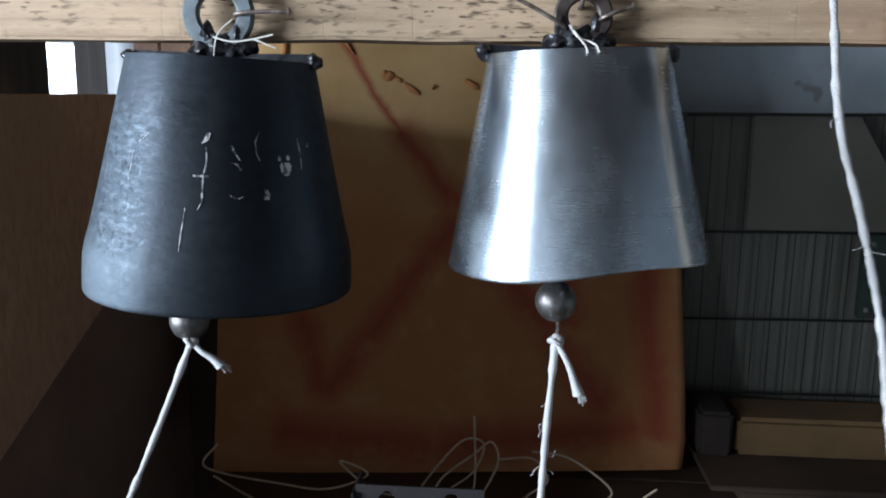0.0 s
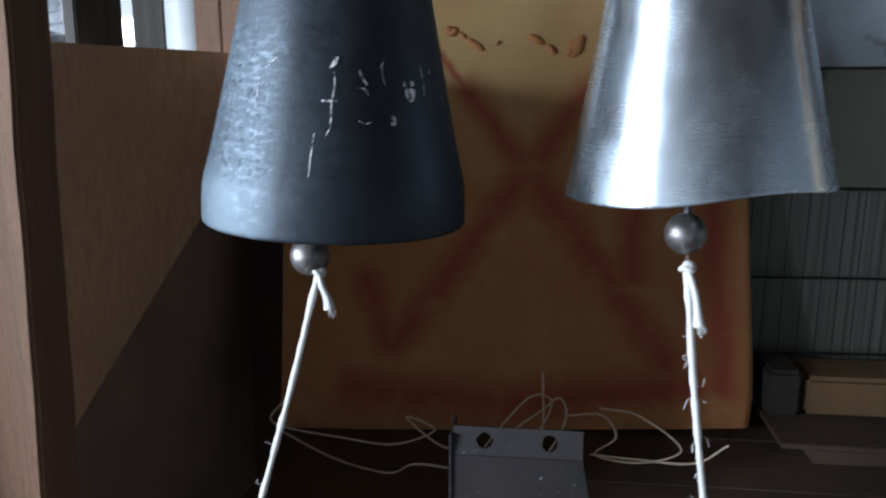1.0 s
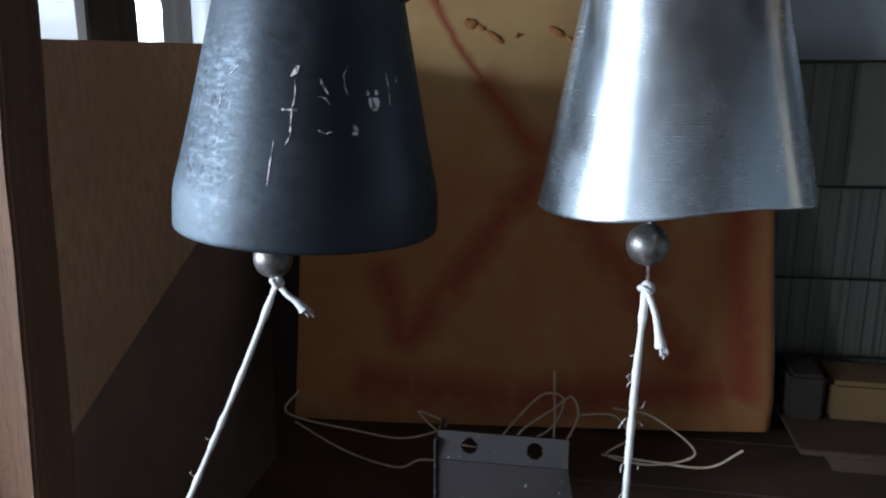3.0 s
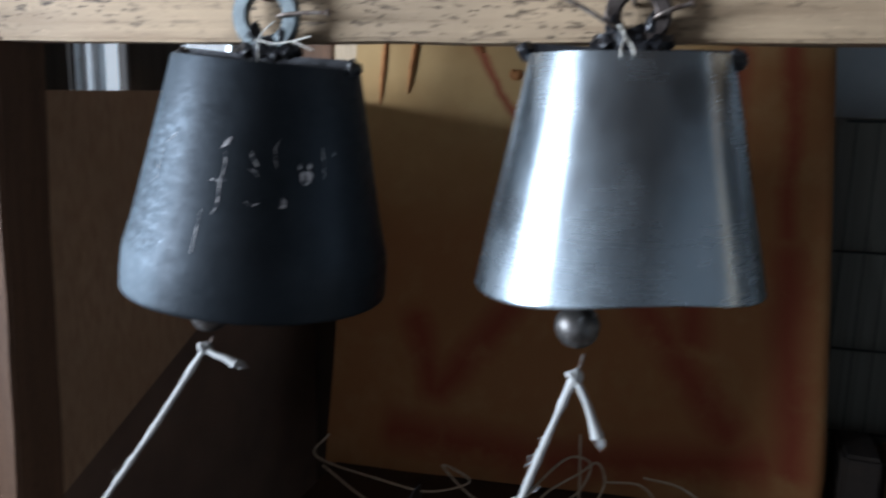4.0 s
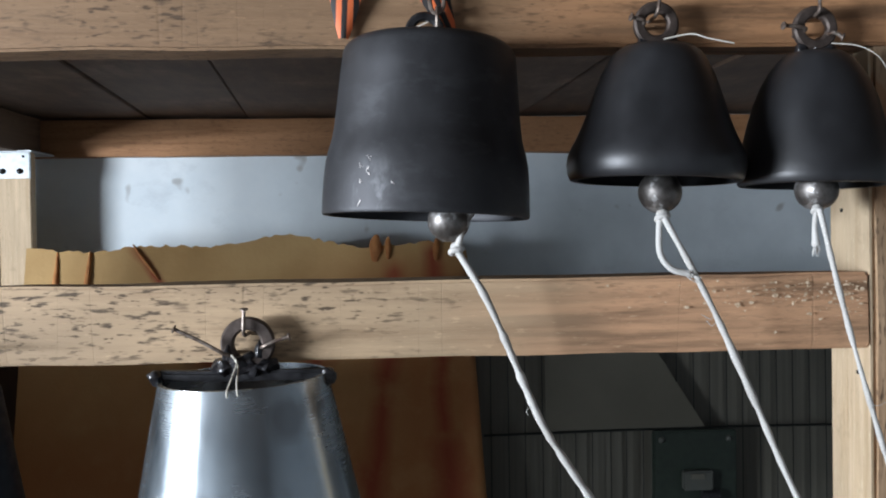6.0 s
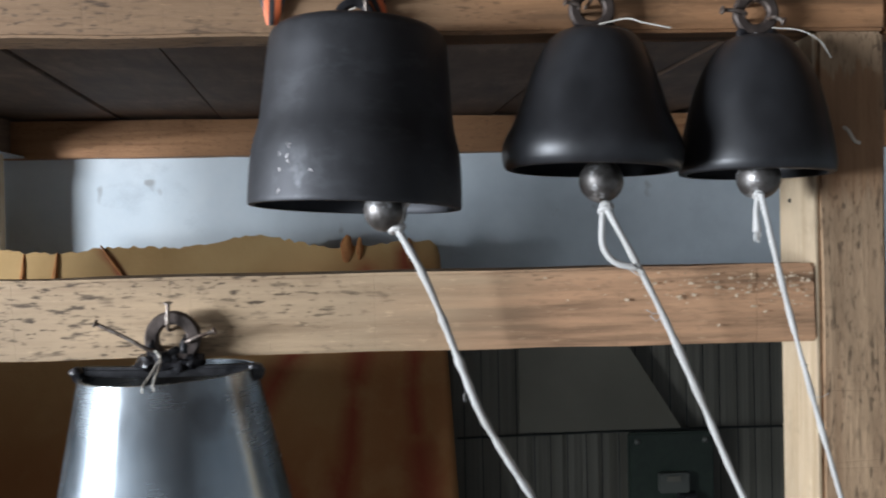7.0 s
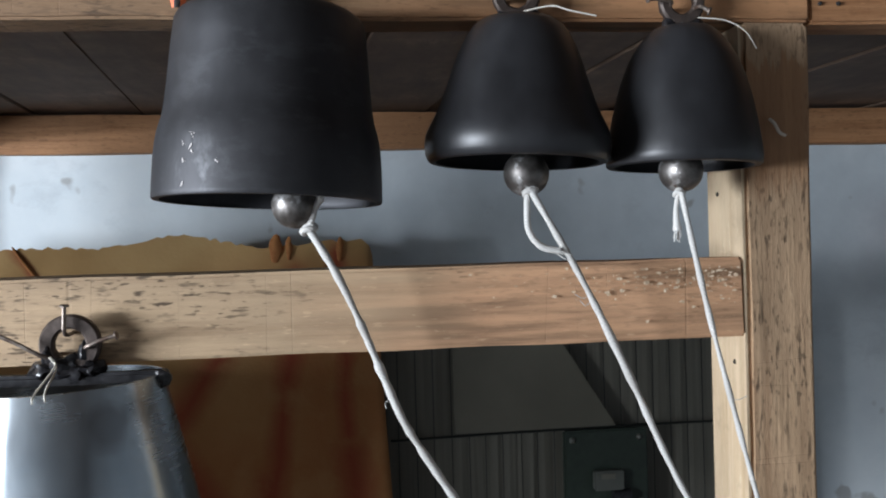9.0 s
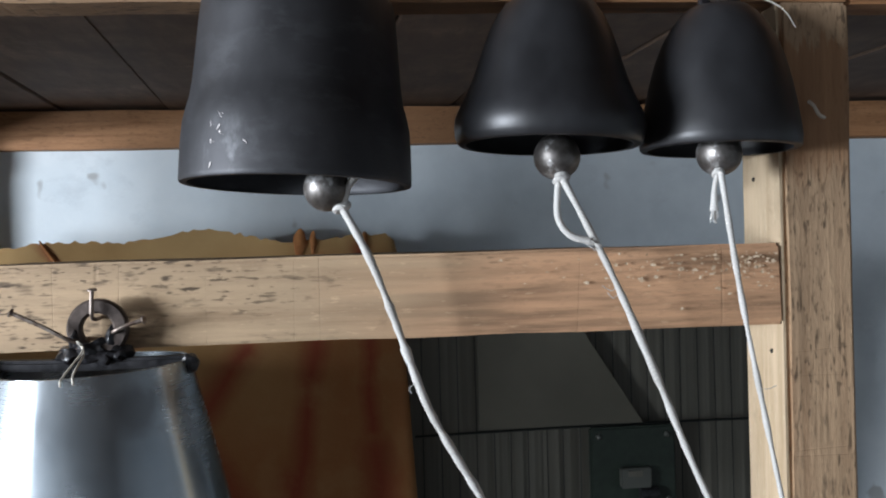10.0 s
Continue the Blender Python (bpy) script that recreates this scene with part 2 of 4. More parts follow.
k = Mat("worn_ball_steel", 0.46, 0.85)
n1 = k.noise((60, 60, 60), 1, 4, 0.6)
n2 = k.noise((160, 160, 160), 1, 4, 0.7)
c = k.ramp(n1, [(0.35, (0.105, 0.095, 0.088)), (0.58, (0.20, 0.188, 0.18)), (0.66, (0.58, 0.58, 0.58))])
M["ball"] = k.done(c, None, n2, 0.35, 0.0012)

k = Mat("black_iron_fitting", 0.45, 0.6)
n1 = k.noise((80, 80, 80), 1, 4)
M["fitting"] = k.done(k.ramp(n1, [(0.3, (0.012, 0.012, 0.014)), (0.7, (0.05, 0.05, 0.055))]), None, n1, 0.5, 0.002)

k = Mat("black_enamel_weld", 0.28, 0.1)
n1 = k.noise((150, 150, 150), 1, 3)
M["gloss_black"] = k.done(k.ramp(n1, [(0.4, (0.008, 0.008, 0.010)), (0.75, (0.05, 0.05, 0.055))]), None, n1, 0.6, 0.002)

k = Mat("galvanised_ring", 0.5, 0.7)
n1 = k.noise((70, 70, 70), 1, 4)
M["ring"] = k.done(k.ramp(n1, [(0.3, (0.10, 0.115, 0.12)), (0.7, (0.20, 0.225, 0.23))]), None, n1, 0.3)

k = Mat("rusty_ring", 0.55, 0.5)
n1 = k.noise((90, 90, 90), 1, 4)
M["rust_ring"] = k.done(k.ramp(n1, [(0.3, (0.045, 0.034, 0.030)), (0.7, (0.115, 0.088, 0.076))]), None, n1, 0.4)

k = Mat("rusty_nail", 0.5, 0.7)
n1 = k.noise((120, 120, 120), 1, 3)
M["nail"] = k.done(k.ramp(n1, [(0.35, (0.10, 0.065, 0.05)), (0.7, (0.30, 0.26, 0.23))]))

k = Mat("white_cotton_rope", 0.9)
w = k.node("ShaderNodeTexWave", Scale=1.0, Distortion=1.0)
w.bands_direction = "DIAGONAL"
k.link(k.scaled((190, 190, 150)), w.inputs["Vector"])
n1 = k.noise((25, 25, 12), 1, 4)
M["rope"] = k.done(k.mix(k.mask(w.outputs["Fac"], -0.8, 0.5), (0.42, 0.405, 0.385), k.ramp(n1, [(0.3, (0.43, 0.415, 0.39)), (0.65, (0.61, 0.60, 0.58))])), None, w.outputs["Fac"], 0.35, 0.0012)
k = Mat("thin_string", 0.8)
M["string"] = k.done((0.66, 0.62, 0.55))
k = Mat("chalk_paint", 0.9)
n1 = k.noise((240, 240, 160), 1, 3, 0.7)
M["chalk"] = k.done(k.ramp(n1, [(0.44, (0.07, 0.075, 0.085)), (0.54, (0.62, 0.58, 0.57))]))
k = Mat("pale_paint_flake", 0.8)
n1 = k.noise((150, 150, 150), 1, 3)
M["flake"] = k.done(k.ramp(n1, [(0.35, (0.46, 0.32, 0.20)), (0.65, (0.76, 0.62, 0.46))]), None, n1, 0.3)
k = Mat("red_cloth", 0.9)
n1 = k.noise((30, 30, 30), 1, 4)
M["red"] = k.done(k.ramp(n1, [(0.3, (0.14, 0.008, 0.014)), (0.7, (0.24, 0.014, 0.022))]), None, n1, 0.5)
k = Mat("dull_grey_wall", 0.8)
n1 = k.noise((2, 2, 2), 1, 5)
M["grey_wall"] = k.done(k.ramp(n1, [(0.3, (0.21, 0.21, 0.215)), (0.7, (0.30, 0.30, 0.305))]), None, n1, 0.2)
k = Mat("pale_grey_wall", 0.8)
n1 = k.noise((2, 2, 2), 1, 5)
M["pale_wall"] = k.done(k.ramp(n1, [(0.3, (0.19, 0.205, 0.215)), (0.7, (0.26, 0.275, 0.285))]), None, n1, 0.2)
k = Mat("tan_twine", 0.8)
n1 = k.noise((50, 50, 50))
M["twine"] = k.done(k.ramp(n1, [(0.3, (0.46, 0.36, 0.25)), (0.7, (0.62, 0.51, 0.38))]))
k = Mat("grid_wire", 0.5, 0.5)
M["wire"] = k.done((0.02, 0.023, 0.022))
k = Mat("grey_green_sheet", 0.6)
n1 = k.noise((4, 4, 2), 1, 5)
n2 = k.noise((110, 3, 1.5), 1, 2)
M["sheet"] = k.done(k.mix(k.mask(n2, 0.35, 0.9), k.ramp(n1, [(0.3, (0.086, 0.082, 0.065)), (0.7, (0.124, 0.118, 0.096))]), (0.072, 0.068, 0.056)), None, n2, 0.2)
k = Mat("grid_shade_sheet", 0.7)
n1 = k.noise((4, 4, 4), 1, 5)
n2 = k.noise((90, 90, 90), 1, 3)
M["card"] = k.done(k.ramp(n1, [(0.3, (0.075, 0.070, 0.053)), (0.7, (0.102, 0.096, 0.074))]), None, n2, 0.1)
k = Mat("green_circuit_plate", 0.5)
n1 = k.noise((60, 60, 60))
M["green"] = k.done(k.ramp(n1, [(0.3, (0.010, 0.018, 0.013)), (0.7, (0.019, 0.031, 0.022))]))
k = Mat("grey_plastic", 0.5)
M["grey"] = k.done((0.07, 0.075, 0.066))
k = Mat("zinc_bracket", 0.45, 0.3)
n1 = k.noise((80, 80, 80))
M["zinc"] = k.done(k.ramp(n1, [(0.3, (0.40, 0.44, 0.46)), (0.7, (0.54, 0.58, 0.60))]))
k = Mat("hole_dark", 0.9)
M["hole"] = k.done((0.01, 0.01, 0.01))
k = Mat("dark_plate_steel", 0.6, 0.3)
n1 = k.noise((9, 9, 9), 1, 5)
n2 = k.noise((120, 120, 120), 1, 4)
M["plate"] = k.done(k.mix(k.mask(n2, 0.66, 0.74), k.ramp(n1, [(0.3, (0.011, 0.009, 0.009)), (0.7, (0.026, 0.021, 0.021))]), (0.17, 0.17, 0.18)), None, n2, 0.2)
k = Mat("orange_black_ribbon", 0.6)
w = k.node("ShaderNodeTexWave", Scale=1.0)
w.wave_profile = "SIN"
k.link(k.scaled((27.5, 0, 0)), w.inputs["Vector"])
M["ribbon"] = k.done(k.ramp(w.outputs["Fac"], [(0.46, (0.015, 0.012, 0.012)), (0.54, (0.75, 0.16, 0.05))]))
k = Mat("birch_bark", 0.8)
n1 = k.noise((3, 3, 12), 1, 5, 0.7)
M["birch"] = k.done(k.ramp(n1, [(0.50, (0.85, 0.86, 0.86)), (0.56, (0.05, 0.045, 0.04))]))
k = Mat("grey_planks", 0.8)
n1 = k.noise((40, 40, 2), 1, 5)
M["planks"] = k.done(k.ramp(n1, [(0.3, (0.022, 0.018, 0.015)), (0.7, (0.055, 0.046, 0.039))]))
k = Mat("white_window_paint", 0.5)
n1 = k.noise((8, 8, 8), 1, 5)
M["white"] = k.done(k.ramp(n1, [(0.3, (0.50, 0.53, 0.55)), (0.7, (0.62, 0.64, 0.65))]))
k = Mat("window_glass", 0.02)
k.b.inputs["Transmission Weight"].default_value = 1.0
M["glass"] = k.done((0.95, 0.98, 1.0))
k = Mat("bright_overcast_distance", 0.9)
k.b.inputs["Emission Color"].default_value = (0.90, 0.96, 1.0, 1)
k.b.inputs["Emission Strength"].default_value = 0.5
M["distance"] = k.done((0.8, 0.85, 0.9))
k = Mat("yellow_packing_foam", 0.85)
n1 = k.noise((7, 7, 7), 1, 5)
n2 = k.noise((140, 140, 140), 1, 3)
M["foam_block"] = k.done(k.ramp(n1, [(0.3, (0.105, 0.060, 0.023)), (0.7, (0.16, 0.092, 0.035))]), None, n2, 0.4)
k = Mat("dark_block_wood", 0.85)
n1 = k.noise((30, 12, 30), 1, 5)
M["block"] = k.done(k.ramp(n1, [(0.3, (0.014, 0.009, 0.006)), (0.7, (0.032, 0.020, 0.013))]), None, n1, 0.3)


def foam_board_material():
    """Yellow rigid foam with a rough red cross and streaks brushed over it."""
    k = Mat("yellow_foam_with_red_paint", 0.8)
    n1 = k.noise((5, 5, 5), 1, 5)
    n2 = k.noise((120, 120, 120), 1, 3)
    n3 = k.noise((9, 9, 9), 1, 4, 0.6, (4, 4, 4))
    col = k.ramp(n1, [(0.3, (0.40, 0.235, 0.088)), (0.7, (0.53, 0.345, 0.150))])
    sep = k.node("ShaderNodeSeparateXYZ")
    k.link(k.co, sep.inputs[0])
    x = k.math("ADD", sep.outputs[0], k.math("MULTIPLY", k.math("SUBTRACT", n1, 0.5), 0.06))
    z = k.math("ADD", sep.outputs[2], k.math("MULTIPLY", k.math("SUBTRACT", n3, 0.5), 0.05))
    strokes = [((-0.30, 1.70), (-0.119, 1.448), 0.006), ((-0.14, 1.47), (0.005, 1.28), 0.020), ((0.005, 1.28), (0.325, 0.845), 0.022),
               ((0.145, 1.475), (0.005, 1.28), 0.020), ((0.005, 1.28), (-0.29, 0.876), 0.020), ((-0.355, 1.061), (-0.29, 0.876), 0.018),
               ((-0.40, 0.80), (-0.05, 0.765), 0.026), ((-0.05, 0.765), (0.40, 0.815), 0.026), ((0.235, 1.20), (0.238, 1.02), 0.022),
               ((0.298, 1.65), (0.232, 1.05), 0.015), ((0.392, 1.70), (0.405, 1.25), 0.012), ((0.405, 1.25), (0.437, 0.78), 0.022)]
    total = None
    for (x0, z0), (x1, z1), w in strokes:
        length = math.hypot(x1 - x0, z1 - z0)
        ux, uz = (x1 - x0) / length, (z1 - z0) / length
        dx, dz = k.math("SUBTRACT", x, x0), k.math("SUBTRACT", z, z0)
        along = k.math("ADD", k.math("MULTIPLY", dx, ux), k.math("MULTIPLY", dz, uz))
        off = k.math("ABSOLUTE", k.math("SUBTRACT", k.math("MULTIPLY", dx, uz), k.math("MULTIPLY", dz, ux)))
        m = k.math("MULTIPLY", k.mask(off, w * 2.6, w * 0.1), k.math("MULTIPLY", k.mask(along, -0.02, 0.02), k.mask(along, length + 0.02, length - 0.02)))
        total = m if total is None else k.math("MAXIMUM", total, m)
    total = k.math("MULTIPLY", total, k.mask(n3, 0.15, 0.5))
    # an orange-brown stain brushed over one side; lower down the colour also holds shade
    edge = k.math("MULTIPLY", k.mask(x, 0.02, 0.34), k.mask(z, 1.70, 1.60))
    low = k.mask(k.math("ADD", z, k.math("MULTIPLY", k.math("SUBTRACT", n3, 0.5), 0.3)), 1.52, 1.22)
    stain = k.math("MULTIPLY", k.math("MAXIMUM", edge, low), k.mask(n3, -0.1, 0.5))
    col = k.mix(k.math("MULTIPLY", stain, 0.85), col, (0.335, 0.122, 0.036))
    col = k.mix(k.math("MULTIPLY", total, 0.9), col, (0.27, 0.042, 0.016))
    return k.done(col, None, n2, 0.3)


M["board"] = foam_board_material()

# ---- mesh helpers ----


def as_mesh(bm, name, smooth=True, angle=40):
    bm.normal_update()
    me = bpy.data.meshes.new(name)
    bm.to_mesh(me)
    bm.free()
    if smooth:
        me.polygons.foreach_set("use_smooth", [True] * len(me.polygons))
        me.set_sharp_from_angle(angle=radians(angle))
    return me


def part(name, bm, material, parent=None, label="", m=None, smooth=True, angle=40):
    """One bmesh as one mesh object under its thing."""
    ob = new(name, as_mesh(bm, name, smooth, angle))
    ob.data.materials.append(M[material])
    ob.parent = parent
    if m is not None:
        ob.matrix_basis = m
    if label:
        ob["label"] = label
    return ob


def root(name, m, label, category, group="", kind=""):
    ob = new(name)
    ob.empty_display_size = 0.05
    ob.matrix_basis = m
    return tagged(ob, label, category, group, kind)


def box(x0, x1, y0, y1, z0, z1, bevel=0.0, cuts=0, wob=0.0, seed=0):
    bm = bmesh.new()
    bmesh.ops.create_cube(bm, size=1)
    for v in bm.verts:
        v.co = Vector((x0 + (v.co.x + 0.5) * (x1 - x0), y0 + (v.co.y + 0.5) * (y1 - y0), z0 + (v.co.z + 0.5) * (z1 - z0)))
    if bevel:
        bmesh.ops.bevel(bm, geom=bm.edges[:], offset=bevel, segments=2 if bevel < 0.015 else 5, affect="EDGES")
    if cuts:
        size = max(x1 - x0, y1 - y0, z1 - z0)
        ax = 0 if size == x1 - x0 else 1 if size == y1 - y0 else 2
        lo = (x0, y0, z0)[ax]
        no = [0, 0, 0]
        no[ax] = 1
        for i in range(1, cuts):
            pt = [0, 0, 0]
            pt[ax] = lo + size * i / cuts
            bmesh.ops.bisect_plane(bm, geom=bm.verts[:] + bm.edges[:] + bm.faces[:], plane_co=pt, plane_no=no)
        for v in bm.verts:
            p = v.co * 9 + Vector((seed * 3.1, 0, 0))
            v.co += Vector((noise.noise(p), noise.noise(p + Vector((9, 0, 0))), noise.noise(p + Vector((0, 9, 0))))) * wob
    return bm


def lathe(profile, seg=72, wave=None):
    """A closed skin turned round z from (radius, height) pairs; wave(angle, i) shifts heights."""
    bm = bmesh.new()
    rings = []
    for i, (r, z) in enumerate(profile):
        rings.append([bm.verts.new((r * math.cos(a), r * math.sin(a), z + (wave(a, i) if wave else 0)))
                      for a in (2 * math.pi * j / seg for j in range(seg))])
    for a, b in zip(rings, rings[1:]):
        for j in range(seg):
            bm.faces.new((a[j], a[(j + 1) % seg], b[(j + 1) % seg], b[j]))
    bmesh.ops.recalc_face_normals(bm, faces=bm.faces[:])
    return bm


def shell_profile(outer, wall, closed):
    """Outer profile from the top down to the rim, and back up inside."""
    inner = [(max(r - wall, 0.001), z) for r, z in outer]
    if closed:
        inner = [(r, z - (wall if i == 0 else 0)) for i, (r, z) in enumerate(inner)]
        return [(0.0005, outer[0][1])] + outer + inner[::-1] + [(0.0005, inner[0][1])]
    return [inner[0]] + outer + inner[::-1]


def smooth_path(points, per=6):
    """Catmull-Rom through the points."""
    p = [Vector(q) for q in points]
    p = [2 * p[0] - p[1]] + p + [2 * p[-1] - p[-2]]
    out = []
    for a, b, c, d in zip(p, p[1:], p[2:], p[3:]):
        for i in range(per):
            t = i / per
            out.append(0.5 * (2 * b + (c - a) * t + (2 * a - 5 * b + 4 * c - d) * t * t + (3 * b - a - 3 * c + d) * t ** 3))
    out.append(p[-2])
    return out


def tube(points, radius, sides=8, per=6, bm=None):
    """A round bar along a smooth path; radius may be a function of 0..1."""
    bm = bm or bmesh.new()
    path = smooth_path(points, per) if per > 1 else [Vector(q) for q in points]
    rad = radius if callable(radius) else (lambda u: radius)
    up = Vector((0.13, 0.97, 0.2)).normalized()
    rings = []
    for i, p in enumerate(path):
        d = (path[min(i + 1, len(path) - 1)] - path[max(i - 1, 0)]).normalized()
        s = d.cross(up).normalized()
        u = s.cross(d)
        r = rad(i / (len(path) - 1))
        rings.append([bm.verts.new(p + (s * math.cos(a) + u * math.sin(a)) * r) for a in (2 * math.pi * j / sides for j in range(sides))])
    for a, b in zip(rings, rings[1:]):
        for j in range(sides):
            bm.faces.new((a[j], a[(j + 1) % sides], b[(j + 1) % sides], b[j]))
    bm.faces.new(rings[0][::-1])
    bm.faces.new(rings[-1])
    return bm


def ball(r, at=(0, 0, 0), wob=0.0, sub=3):
    bm = bmesh.new()
    bmesh.ops.create_icosphere(bm, subdivisions=sub, radius=r)
    for v in bm.verts:
        v.co = v.co * (1 + wob * noise.noise(v.co * 60)) + Vector(at)
    return bm


def washer(r_out, r_in, thick, seg=36):
    """A flat ring standing in the xz plane."""
    b = thick * 0.22
    prof = [(r_in, -thick / 2 + b), (r_in + b, -thick / 2), (r_out - b, -thick / 2), (r_out, -thick / 2 + b),
            (r_out, thick / 2 - b), (r_out - b, thick / 2), (r_in + b, thick / 2), (r_in, thick / 2 - b), (r_in, -thick / 2 + b)]
    bm = lathe(prof, seg)
    bmesh.ops.remove_doubles(bm, verts=bm.verts[:], dist=1e-5)
    bmesh.ops.rotate(bm, verts=bm.verts[:], cent=(0, 0, 0), matrix=Matrix.Rotation(radians(90), 3, "X"))
    return bm

# ---- the room ----
BACK, LEFT, RIGHT, FRONT, TOP = 2.20, -2.40, 2.10, -2.00, 2.03


def wall(name, pieces, label, material="plaster"):
    bm = bmesh.new()
    for b in pieces:
        add = box(*b)
        me = bpy.data.meshes.new("piece")
        add.to_mesh(me)
        add.free()
        bm.from_mesh(me)
        bpy.data.meshes.remove(me)
    ob = part(name, bm, material, smooth=False)
    return tagged(ob, label, "wall", kind="structure")


# the back wall has a window at its end, the side wall a long one beside the bells
wall("wall_north", [(-0.845, RIGHT + 0.1, BACK, BACK + 0.12, 0, TOP), (LEFT - 0.1, -1.58, BACK, BACK + 0.12, 0, TOP),
                    (-1.58, -0.845, BACK, BACK + 0.12, 0, 1.30), (-1.58, -0.845, BACK, BACK + 0.12, 1.93, TOP)], "pale blue-grey painted wall with stains and small holes")
wall("wall_west", [(LEFT - 0.1, LEFT, FRONT, -1.17, 0, TOP), (LEFT - 0.1, LEFT, 0.17, BACK, 0, TOP),
                   (LEFT - 0.1, LEFT, -1.17, 0.17, 0, 1.22), (LEFT - 0.1, LEFT, -1.17, 0.17, 1.81, TOP)], "dull grey side wall round a window", "grey_wall")
wall("wall_east", [(RIGHT, RIGHT + 0.1, FRONT, BACK, 0, TOP)], "pale grey plastered side wall", "pale_wall")
wall("wall_south", [(LEFT - 0.1, RIGHT + 0.1, FRONT - 0.1, FRONT, 0, TOP)], "pale grey plastered wall", "pale_wall")
tagged(part("floor", box(LEFT - 0.1, RIGHT + 0.1, FRONT - 0.1, BACK + 0.1, -0.1, 0), "dark", smooth=False), "dark worn floor", "floor", kind="structure")


def ceiling():
    bm = bmesh.new()
    edges = [-2.9, -2.35, -2.08, -1.82, -1.57, -1.32, -1.07, -0.815, -0.56, -0.305, -0.05, 0.185, 0.42, 0.66, 0.90, 1.14, 1.38, 1.63, 1.88, 2.6]
    for i, (a, b) in enumerate(zip(edges, edges[1:])):
        add = box(a + 0.002, b - 0.002, FRONT - 0.1, BACK + 0.1, TOP + 0.004 * (i % 2), TOP + 0.03, 0.002)
        for v in add.verts:
            v.co.x -= 0.095 * (v.co.y - 1.85)
        me = bpy.data.meshes.new("piece")
        add.to_mesh(me)
        add.free()
        bm.from_mesh(me)
        bpy.data.meshes.remove(me)
    ob = part("ceiling", bm, "ceiling", smooth=False)
    tagged(ob, "smoke-darkened ceiling boards with open seams", "ceiling", kind="structure")
    tagged(part("ceiling_deck", box(LEFT - 0.1, RIGHT + 0.1, FRONT - 0.1, BACK + 0.12, TOP + 0.035, TOP + 0.08), "ceiling", smooth=False), "dark deck over the ceiling boards", "ceiling", kind="structure")


ceiling()
tagged(part("trim", box(-0.78, 2.08, BACK - 0.045, BACK - 0.001, 1.930, 2.024, 0.003, 24, 0.003, 2), "brace"), "knotty orange pine batten along the wall top", "batten", kind="structure")


def window_end():
    """The window behind the side panel, with birch trunks outside."""
    w = root("window_1", pose(0, 0, 0), "bright window with white bars and birches outside", "window", kind="structure")
    part("window_frame", box(-1.58, -0.845, BACK + 0.03, BACK + 0.09, 1.30, 1.35, 0.004), "white", w)
    part("window_frame", box(-1.58, -0.845, BACK + 0.03, BACK + 0.09, 1.88, 1.93, 0.004), "white", w)
    for a, b in ((-1.58, -1.54), (-0.94, -0.845)):
        part("window_frame", box(a, b, BACK + 0.028, BACK + 0.092, 1.352, 1.878, 0.004), "white", w)
    g = part("pane", box(-1.54, -0.94, BACK + 0.055, BACK + 0.06, 1.35, 1.88), "glass", w)
    g.visible_shadow = False


window_end()


tagged(part("plank", box(-0.735, -0.657, 2.035, 2.060, 0, 1.932, 0.003, 20, 0.0012, 6), "brown_post"), "brown upright plank beside the pale stud", "plank")
tagged(part("plank", box(-0.806, -0.741, 2.045, 2.068, 0, 1.932, 0.003, 20, 0.0012, 16), "brown_post"), "brown upright plank beside the pale stud", "plank")
tagged(part("side_beam", box(-0.672, -0.597, 0.960, 2.150, 1.934, 2.027, 0.003, 24, 0.002, 12), "side_wood"), "brown timber under the ceiling running to the wall", "beam", "timbers of the bell frame")


def birch(x, y, r, seed):
    t = root("birch_tree", pose(x, y, 0), "white birch trunk with black bark patches", "tree", "birches outside the window")
    rnd = random.Random(seed)
    pts = [(rnd.uniform(-0.01, 0.01), 0, z * 0.35) for z in range(9)]
    part("trunk", tube(pts, lambda u: r * (1 - 0.25 * u), 16, 4), "birch", t)
    for i in range(3):
        z = 1.7 + 0.4 * i
        s = rnd.choice((-1, 1))
        part("branch", tube([(0, 0, z), (0.12 * s, 0.02, z + 0.14), (0.3 * s, 0.05, z + 0.42)], lambda u: 0.012 * (1 - 0.8 * u), 6, 4), "birch", t)


birch(-1.00, 2.42, 0.036, 2)
birch(-1.52, 2.62, 0.045, 3)
for x0, x1 in ((-1.78, -1.575), (-1.030, -0.945)):
    tagged(part("window_board", box(x0, x1, BACK - 0.022, BACK - 0.002, 1.26, 1.925, 0.002), "planks"), "grey-brown weathered board across the window", "board", "boards across the window")
tagged(part("panel_board", box(-0.724, -0.704, 0.960, 1.200, 0, 1.932, 0.003, 20, 0.0012, 27), "planks"), "grey weathered board standing behind the hardboard panel", "board")
tagged(part("panel_stud", box(-0.726, -0.704, 1.335, 1.49, 0, 1.932, 0.003, 20, 0.0015, 23), "planks"), "grey weathered stud standing behind the hardboard panel", "stud")
tagged(part("backdrop", box(-9, 5, 6.0, 6.02, -1, 5), "distance", smooth=False), "pale overcast distance", "backdrop", kind="structure")
tagged(part("ground", box(-60, 60, -60, 60, -0.3, -0.12), "dark", smooth=False), "dark ground outside", "ground", kind="structure")

# ---- the bell frame ----
Y = 0.87


def beam(name, x0, x1, z0, z1, depth, label, seed, material="beam", back=0.0):
    return tagged(part(name, box(x0, x1, Y + back, Y + depth, z0, z1, 0.003, 40, 0.0022, seed), material, angle=30), label, "beam", "timbers of the bell frame")


